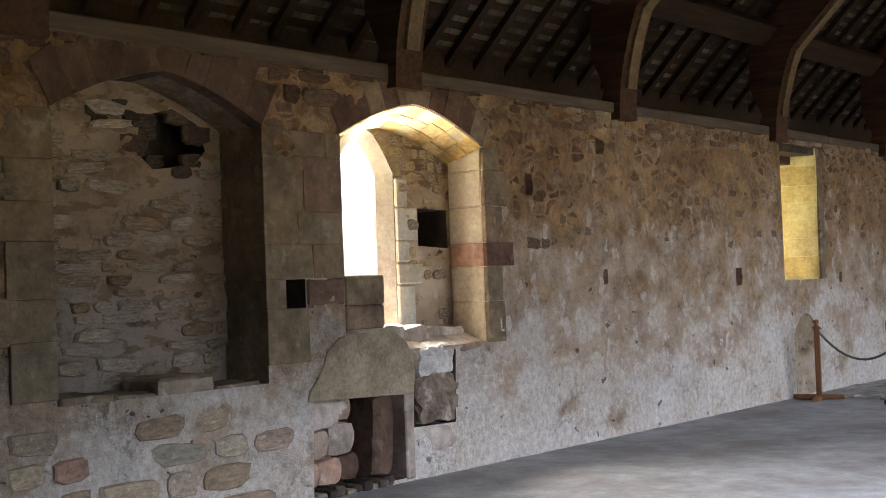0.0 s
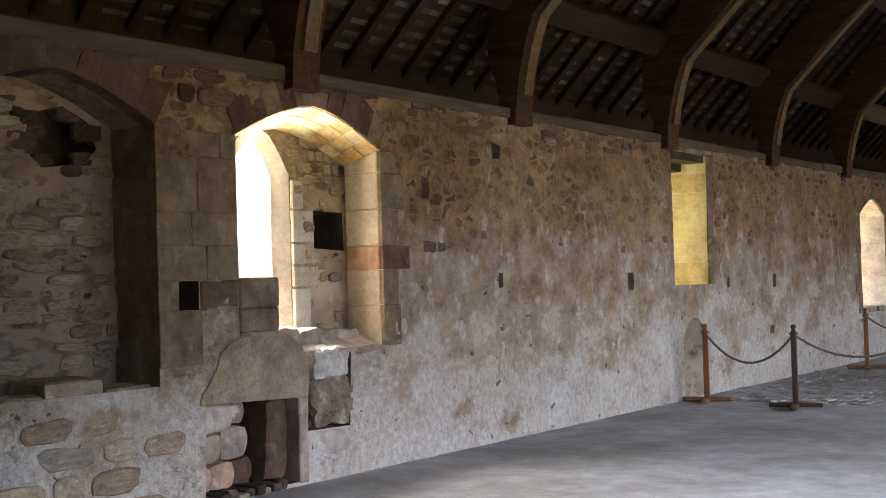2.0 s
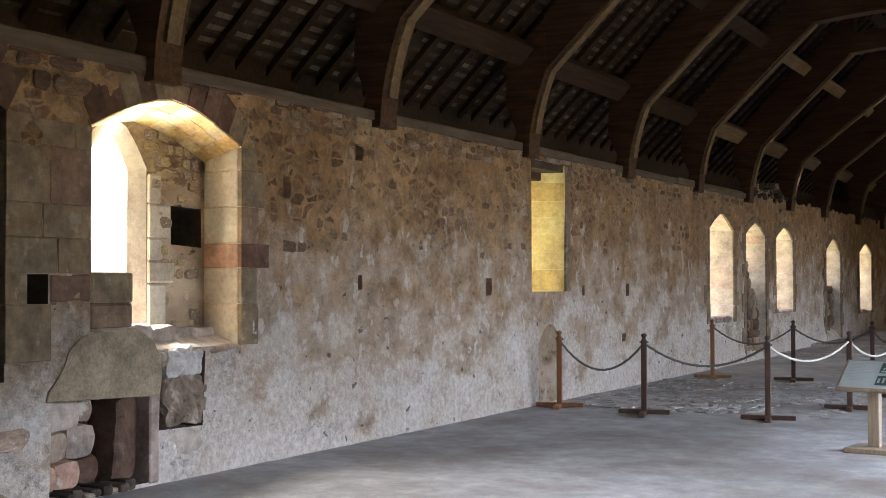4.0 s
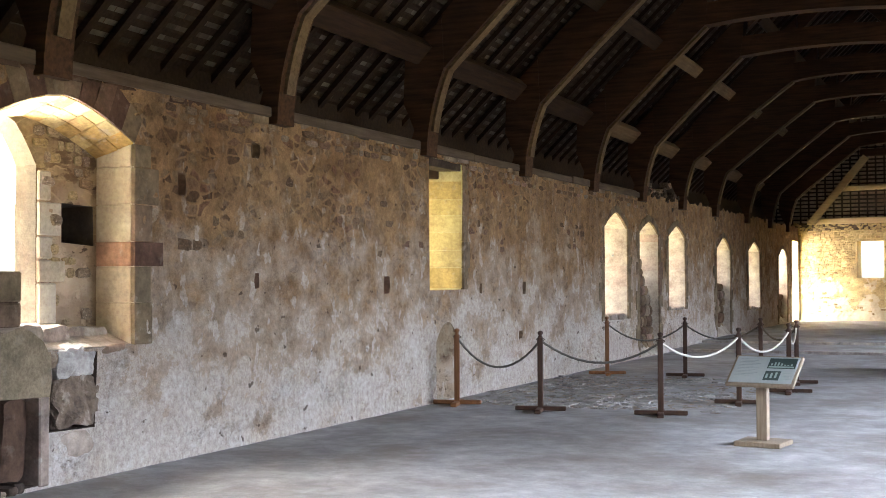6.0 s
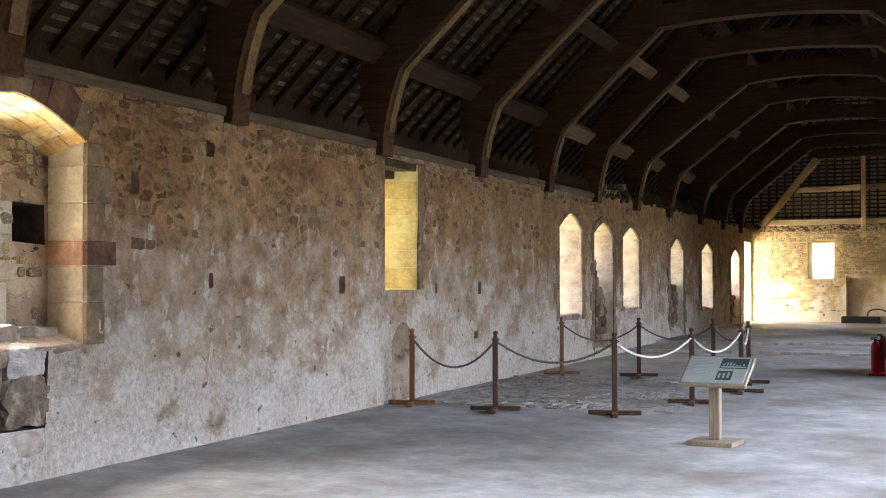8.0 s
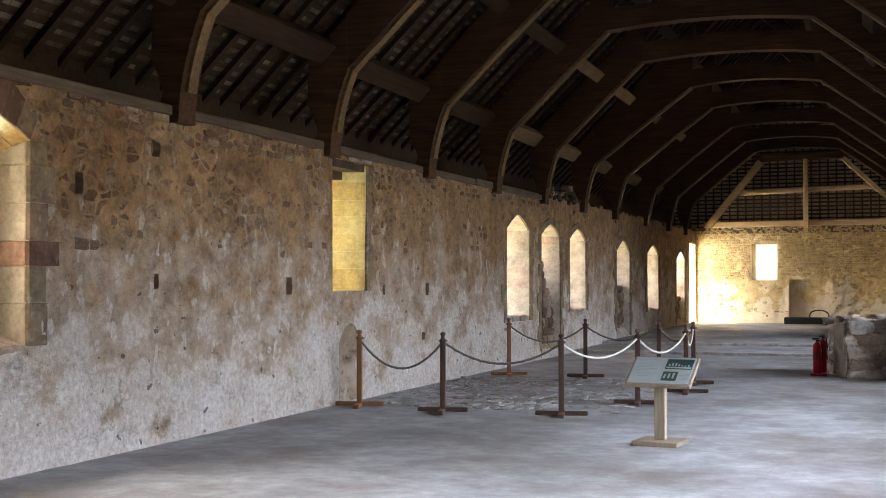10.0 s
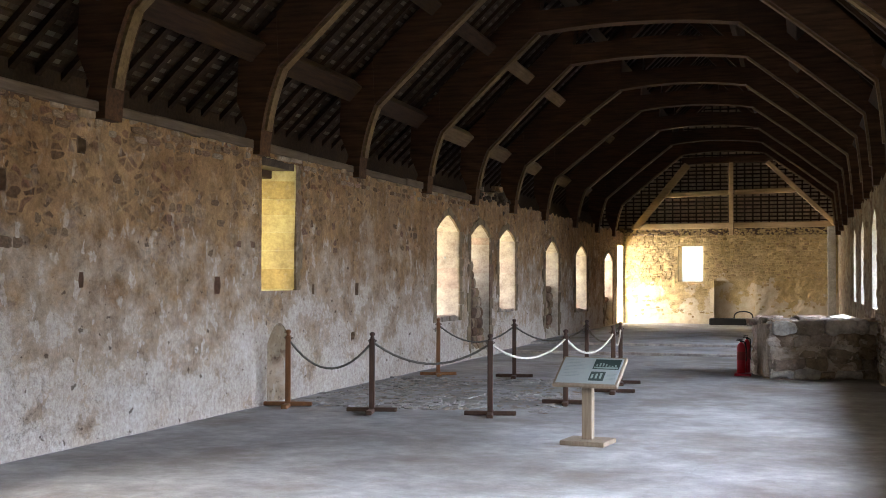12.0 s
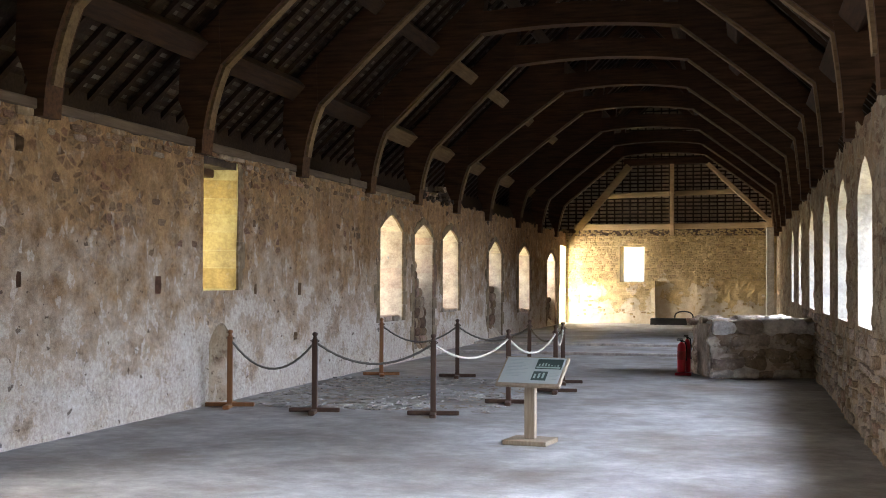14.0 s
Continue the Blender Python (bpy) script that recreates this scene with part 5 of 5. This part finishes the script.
for s0, s1, z0, z1 in ((7.22, 7.47, 1.86, 2.12), (7.22, 7.36, 2.13, 2.36), (7.22, 7.52, 1.50, 1.67), (7.22, 7.38, 1.68, 1.85), (7.22, 7.42, 1.17, 1.49)):
    block_stone(window_1, M_REVEALB, REAR_X - 0.1, REAR_X + 0.022, s0, s1, z0, z1, "ashlar_block", 0.012)
quoins(wall_west, 3.90, -1, 0.9, 2.60, 0.12, wide=(0.34, 0.5))
voussoirs(wall_west, NICHE, 5, 0.12, 0.30, M_DARKB)
voussoirs(wall_west, WINDOW, 5, 0.03, 0.26, M_VOUSS)
for ring in LANCETS:
    voussoirs(wall_west, ring, 5, 0.03, 0.13, M_ASHLAR)
    quoins(wall_west, ring[1][0], 1, ring[0][1], ring[2][1], 0.03, wide=(0.16, 0.26))
    quoins(wall_west, ring[0][0], -1, ring[0][1], ring[2][1], 0.03, wide=(0.16, 0.26))
quoins(wall_west, 14.37, 1, 1.38, 2.98, 0.03, wide=(0.14, 0.2))
# infill at the foot of the big window
for s0, s1, z0, z1, mat in ((6.24, 6.65, 1.36, 1.575, M_ASHLAR), (6.24, 6.645, 1.185, 1.352, M_ASHLAR), (6.24, 6.66, 0.99, 1.18, M_NICHE), (5.87, 6.235, 1.37, 1.56, M_VOUSS)):
    block_stone(wall_west, mat, -0.34 if s0 > 6 else -0.1, 0.014, s0, s1, z0, z1, "infill_stone", 0.014)
block_stone(wall_west, M_DARKB, -0.30, 0.0, 6.25, 6.63, 1.0, 1.55, "infill_core", 0.01)
block_stone(window_1, M_PALE, -0.395, -0.004, 6.68, 7.868, 0.97, 1.003, "sill_slab", 0.004)


def reveal_stone(parent, mat, front, back, u0, u1, z0, z1, proud, name="reveal_stone"):
    """A stone facing the splayed far jamb between its front (s at x 0) and back (s at x -1)."""
    f, g = Vector((0.0, front)), Vector((-1.0, back))
    d = (g - f)
    n = Vector((-d.y, d.x)).normalized()
    p, q = f + d * u0, f + d * u1
    bm = bmesh.new()
    lo = [bm.verts.new((v.x + n.x * k, v.y + n.y * k, z)) for k in (-0.03, proud) for v, z in ((p, z0), (q, z0), (q, z1), (p, z1))]
    for i in range(4):
        bm.faces.new((lo[i], lo[(i + 1) % 4], lo[4 + (i + 1) % 4], lo[4 + i]))
    bm.faces.new(lo[4:])
    bmesh.ops.recalc_face_normals(bm, faces=bm.faces[:])
    return part(name, bm, mat, parent)


# ashlar and broken core in the slit's far jamb, ashlar in the lancets
rj = random.Random(12)
z = 1.40
while z < 2.76:
    h = min(rj.uniform(0.2, 0.34), 2.78 - z)
    u = rj.uniform(0.34, 0.5)
    reveal_stone(wall_west, M_REVEAL, 14.37, 13.946, 0.015, u, z, z + h - 0.010, 0.014 + rj.uniform(-0.003, 0.004))
    zz = z
    while zz < z + h - 0.05:
        hh = rj.uniform(0.06, 0.12)
        v = u + 0.02
        while v < 0.62:
            w = rj.uniform(0.04, 0.11)
            if rj.random() < 0.5:
                reveal_stone(wall_west, rj.choice((M_REVEAL, M_REVEAL, M_REVEAL, M_FARST)), 14.37, 13.946, v, v + w - 0.008, zz + rj.uniform(0, 0.02), zz + hh - rj.uniform(0.01, 0.03), rj.uniform(0.004, 0.014))
            v += w
        zz += hh
    z += h
for ring in LANCETS:
    mid = sum(q[0] for q in ring) / len(ring)
    z = max(ring[0][1], 1.36) + 0.01
    while z < ring[2][1] - 0.1:
        h = min(rj.uniform(0.26, 0.40), ring[2][1] - z)
        u = rj.uniform(0.35, 0.65)
        for u0, u1 in ((0.02, u), (u + 0.012, 0.96)):
            reveal_stone(wall_west, M_REVEALW, ring[1][0], mid + (ring[1][0] - mid) * 0.62, u0, u1, z, z + h - 0.012, 0.010 + rj.uniform(-0.003, 0.004))
        z += h
# blocks of the deep window's soffit, their orange holding the warm bounce light
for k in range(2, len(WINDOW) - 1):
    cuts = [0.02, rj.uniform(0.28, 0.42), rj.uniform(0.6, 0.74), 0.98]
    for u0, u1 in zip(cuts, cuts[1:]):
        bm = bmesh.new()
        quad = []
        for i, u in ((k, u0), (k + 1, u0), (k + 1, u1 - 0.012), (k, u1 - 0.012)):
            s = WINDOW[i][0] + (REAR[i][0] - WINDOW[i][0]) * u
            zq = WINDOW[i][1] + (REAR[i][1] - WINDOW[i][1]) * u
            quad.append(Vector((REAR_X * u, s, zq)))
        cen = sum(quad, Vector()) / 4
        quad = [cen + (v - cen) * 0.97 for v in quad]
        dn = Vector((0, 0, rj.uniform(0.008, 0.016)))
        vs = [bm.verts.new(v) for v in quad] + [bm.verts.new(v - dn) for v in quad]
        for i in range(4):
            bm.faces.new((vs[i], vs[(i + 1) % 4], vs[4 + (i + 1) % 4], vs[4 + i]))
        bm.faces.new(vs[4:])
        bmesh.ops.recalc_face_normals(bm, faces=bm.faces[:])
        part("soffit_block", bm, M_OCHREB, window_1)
# slab of render over the fire opening
bm = bmesh.new()
prism(bm, [(5.84, 0.70), (6.93, 0.66), (6.95, 0.80), (6.94, 0.95), (6.86, 1.07), (6.74, 1.14), (6.66, 1.18), (6.58, 1.17), (6.48, 1.13), (6.30, 1.155), (6.16, 1.13), (6.04, 1.04), (6.0, 0.93), (5.92, 0.83), (5.86, 0.77)], -0.05, 0.016, "x")
bmesh.ops.bevel(bm, geom=bm.edges[:], offset=0.006, segments=1, affect="EDGES")
part("render_slab", bm, M_RENDER, wall_west, "smooth buff render above the fire opening")
block_stone(wall_west, M_PALE, -0.3, 0.02, 6.82, 6.92, 0.02, 0.67, "jamb_stone")
# stones inside the fire opening: a stack, red bricks at its foot and a dark slab leaning beside it
for s0, s1, z0, z1, x1, mat in ((5.90, 6.30, 0.46, 0.70, -0.12, M_PALE), (6.22, 6.48, 0.50, 0.70, -0.20, M_SMEAR), (5.90, 6.17, 0.26, 0.47, -0.10, M_SMEAR), (6.16, 6.46, 0.25, 0.50, -0.14, M_PALE), (6.40, 6.62, 0.30, 0.66, -0.36, M_DARK),
                                (5.88, 6.01, 0.07, 0.26, -0.05, M_REDST), (5.99, 6.25, 0.07, 0.27, -0.06, M_REDST), (6.24, 6.45, 0.08, 0.27, -0.10, M_VOUSS), (6.44, 6.62, 0.02, 0.26, -0.26, M_DARK)):
    rough_rock(wall_west, "fire_stone", mat, -0.49, x1, s0, s1, z0, z1, 0.014)
rough_rock(wall_west, "fire_slab", M_DARKB, -0.44, -0.08, 6.56, 6.82, 0.02, 0.70, 0.014, 8, 0.06, "dark upright slab in the fire opening")
for k in range(9):
    rough_rock(wall_west, "fire_rubble", M_DARK if k % 3 else M_RUBBLE, -0.2, 0.03 + 0.03 * (k % 2), 5.90 + 0.085 * k, 6.0 + 0.085 * k, 0.0, 0.045 + 0.02 * (k % 3), 0.01, 3)
# the breach: one large broken boulder with crumbled mortar over it, and stones on the sill
rough_rock(wall_west, "boulder", M_BOULDER, -0.24, 0.02, 6.98, 7.50, 0.40, 0.80, 0.06, 14, 0.0, "broken boulder filling the breach")
rough_rock(wall_west, "rough_stone", M_BLOCK, -0.30, 0.02, 7.0, 7.46, 0.76, 1.02, 0.05, 12)
for s0, s1, z0, z1, x1, mat in ((6.66, 7.02, 1.0, 1.19, -0.10, M_PALE), (7.03, 7.36, 0.99, 1.16, -0.16, M_PALE), (7.36, 7.86, 0.99, 1.15, -0.22, M_PALE), (6.90, 7.05, 0.86, 1.0, 0.012, M_RUBBLE), (7.46, 7.9, 0.92, 1.01, 0.012, M_SMEAR)):
    rough_rock(wall_west, "rough_stone", mat, -0.38, x1, s0, s1, z0, z1, 0.02)
rough_rock(wall_west, "rough_stone", M_PALE, -0.3, 0.018, 6.97, 7.46, 0.17, 0.39, 0.012)
# ledge of the niche
for s0, s1, z1 in ((3.92, 4.30, 0.90), (4.30, 4.62, 0.88), (4.62, 5.05, 0.96), (5.05, 5.46, 0.88)):
    bm = bmesh.new()
    box(bm, -0.44, -0.012, s0 + 0.005, s1 - 0.005, 0.78, z1, 0.018)
    bmesh.ops.subdivide_edges(bm, edges=bm.edges[:], cuts=2, use_grid_fill=True)
    for v in bm.verts:
        v.co += noise.noise_vector(v.co * 8) * 0.016
    part("ledge_stone", bm, M_SMEAR, wall_west)

# slit window: timber lintel set deep in the wall
bm = bmesh.new()
box(bm, -0.55, -0.28, 13.2, 14.5, 2.80, 2.92, 0.012)
tagged(part("lintel", bm, M_OAK, wall_west, "old timber lintel"))


def courses(parent, x, s0, s1, z0, z1, hs, ws, keep, depth, mats, holes, amp, limit):
    """Rubble stones in rough courses."""
    n = 0
    z = z0
    while z < z1:
        h = rs.uniform(*hs)
        s = s0 - rs.uniform(0, 0.2)
        while s < s1:
            w = rs.uniform(*ws)
            c = (s + w / 2, z + h / 2)
            if rs.random() < keep(*c) and away(c, holes) > 0.5 * max(w, h) * 0.9 and s0 < c[0] < s1 and n < limit:
                rubble(parent, rs, x + relief(c[0], c[1], amp), c[0], c[1], w * 0.92, h * 0.86, depth * rs.uniform(0.6, 1.3), rs.choice(mats))
                n += 1
            s += w
        z += h
    return n


rw = bpy.data.objects["rear_wall"]
courses(rw, REAR_X, 7.1, 7.88, 1.18, 2.66, (0.06, 0.12), (0.07, 0.2), lambda s, z: 0.6, 0.016, (M_FARST, M_SMEAR), [SOCKET, LAN_RING], 0.026, 70)
nb = bpy.data.objects["niche_back"]
courses(nb, NB, 3.92, 5.5, 0.98, 2.75, (0.07, 0.13), (0.14, 0.42), lambda s, z: 0.7, 0.026, (M_NICHEST, M_NICHEST, M_NICHEST, M_RUBBLE), [CAVITY], 0.03, 130)
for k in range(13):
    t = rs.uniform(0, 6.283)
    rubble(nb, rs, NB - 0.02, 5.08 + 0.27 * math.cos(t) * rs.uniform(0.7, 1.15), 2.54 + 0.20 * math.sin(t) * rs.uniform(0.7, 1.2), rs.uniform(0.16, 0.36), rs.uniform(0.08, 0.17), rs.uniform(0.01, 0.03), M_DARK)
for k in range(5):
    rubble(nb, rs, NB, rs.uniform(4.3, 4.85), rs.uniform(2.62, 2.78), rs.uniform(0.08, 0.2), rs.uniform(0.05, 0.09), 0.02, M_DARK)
keepout = [NICHE, WINDOW, FIRE, BREACH, PUTLOG, SLIT, [(5.3, 0.95), (8.25, 0.95), (8.25, 2.9), (5.3, 2.9)], [(5.8, 0.6), (7.0, 0.6), (7.0, 1.2), (5.8, 1.2)]] + HOLES
courses(wall_west, 0.0, 2.6, 5.6, 0.03, 0.80, (0.13, 0.24), (0.22, 0.60), lambda s, z: 0.92, 0.018, (M_FOOTST, M_FOOTST, M_SMEAR, M_RUBBLE), keepout, 0.020, 90)
courses(wall_west, 0.0, 2.6, 3.6, 0.8, 2.9, (0.10, 0.25), (0.2, 0.45), lambda s, z: 0.5, 0.018, (M_RUBBLE, M_ASHLAR), keepout, 0.014, 30)
courses(wall_west, 0.0, 8.3, 20.0, 1.75, 3.0, (0.07, 0.13), (0.09, 0.26), lambda s, z: max(0.0, 0.05 + 0.32 * noise.noise(Vector((s * 0.6, z * 1.1, 9.0))) + 0.10 * (z - 1.6) - 0.008 * (s - 8)), 0.004, (M_BROWN,), keepout, 0.020, 36)
courses(wall_west, 0.0, 8.3, 22.8, 2.84, 3.02, (0.07, 0.10), (0.10, 0.28), lambda s, z: 0.55, 0.012, (M_BROWN, M_BROWN, M_RUBBLE), keepout, 0.020, 85)
courses(wall_west, 0.0, 2.6, 6.3, 2.62, 3.02, (0.10, 0.18), (0.16, 0.40), lambda s, z: 0.9, 0.012, (M_DARKB, M_DARKB, M_VOUSS), [NICHE, WINDOW, [(3.4, 2.55), (6.0, 2.55), (5.3, 3.0), (4.1, 3.0)]], 0.020, 40)
# ragged course under the plate
s = 2.6
while s < 22.5:
    w = rs.uniform(0.16, 0.42)
    block = block_stone(wall_west, M_DARKB if s < 9 else M_RUBBLE, -0.2, 0.012 + rs.uniform(-0.012, 0.012), s, s + w - 0.012, 3.0 + rs.uniform(-0.02, 0.03), 3.085 + rs.uniform(-0.03, 0.012) + (0.06 if s < 9 else 0), "head_stone", 0.015)
    s += w + (0 if s < 9 else rs.uniform(0.0, 0.5))
# rubble of the east wall's foot
courses(wall_east, 0.0, -24.0, -9.5, 0.03, 1.0, (0.09, 0.17), (0.14, 0.4), lambda s, z: 0.6, 0.03, (M_RUBBLE, M_PALE), east_fronts, 0.025, 260)

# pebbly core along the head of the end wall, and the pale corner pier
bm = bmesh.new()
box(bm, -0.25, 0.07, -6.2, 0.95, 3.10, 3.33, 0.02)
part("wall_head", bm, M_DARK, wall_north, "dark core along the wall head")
pebbles = bmesh.new()
for k in range(420):
    w, h = rs.uniform(0.05, 0.13), rs.uniform(0.04, 0.09)
    c = (rs.uniform(-6.15, 0.92), rs.uniform(3.07, 3.33))
    me = rs.choice(RUBBLE)
    vs = [pebbles.verts.new((0.065 + v.co.x * 0.03, c[0] + v.co.y * w, c[1] + v.co.z * h)) for v in me.vertices]
    for p in me.polygons:
        pebbles.faces.new([vs[i] for i in p.vertices])
tagged(part("core_pebbles", pebbles, M_FARST2, wall_north, "small rounded stones of the wall core"), kind="stuff")
bm = bmesh.new()
box(bm, 0.80, 1.06, 41.62, 41.93, 0.10, 3.35, 0.02)
tagged(finish("corner_pier", bm, M_REVEALE), "pale plastered pier in the far corner", "pier")

for k in range(28):
    rubble(wall_west, rs, -0.05, rs.uniform(23.1, 25.8), 3.12 + abs(rs.gauss(0, 0.12)), rs.uniform(0.12, 0.3), rs.uniform(0.08, 0.16), rs.uniform(0.04, 0.1), M_DARK if k % 3 else M_RUBBLE)
for ring in (LANCETS[0], LANCETS[2], LANCETS[4]):
    s = ring[0][0] + 0.03
    while s < ring[1][0] - 0.1:
        w = min(rs.uniform(0.2, 0.4), ring[1][0] - s)
        bm = bmesh.new()
        box(bm, -0.3, 0.0 + rs.uniform(-0.04, 0.01), s, s + w - 0.01, ring[0][1] - 0.02, ring[0][1] + rs.uniform(0.03, 0.12), 0.02)
        bmesh.ops.subdivide_edges(bm, edges=bm.edges[:], cuts=2, use_grid_fill=True)
        for v in bm.verts:
            v.co += noise.noise_vector(v.co * 8) * 0.015
        part("sill_stone", bm, M_PALE, wall_west)
        s += w
for p in (WEST @ Vector((-0.25, 21.80, 1.95)), Vector((EAST_X + 0.25, bays[4] + 0.66, 2.05)), Vector((EAST_X + 0.25, bays[5] + 0.66, 2.05))):
    bm = bmesh.new()
    tube(bm, [(0, 0.06, 0), (0, -0.10, 0.0), (0.02, -0.13, -0.02)], 0.012, 7)
    ob = tagged(finish("window_stay", bm, M_PAPER), "small pale metal stay fixed in a window jamb", "window stay", "window stays")
    ob.location = p

far_stones = bmesh.new()
z = 0.3
while z < 3.0:
    h = rs.uniform(0.06, 0.10)
    x = -6.1 + rs.uniform(0, 0.2)
    while x < 0.85:
        w = rs.uniform(0.07, 0.20)
        cpt = (x + w / 2, z + h / 2 + rs.uniform(-0.02, 0.02))
        if away(cpt, [FAR_WIN, FAR_PANEL]) > 0.07 and rs.random() < (0.8 if z > 1.55 else 0.12):
            me = rs.choice(RUBBLE)
            d0 = relief(cpt[0], cpt[1], 0.03)
            dep = rs.uniform(0.008, 0.026)
            vs = [far_stones.verts.new((d0 + v.co.x * dep, cpt[0] + v.co.y * w * 0.95, cpt[1] + v.co.z * h * 0.92)) for v in me.vertices]
            for p in me.polygons:
                far_stones.faces.new([vs[i] for i in p.vertices])
        x += w
    z += h
tagged(part("rubble_facing", far_stones, M_FARST2, wall_north, "ochre rubble facing of the end wall"), kind="stuff")
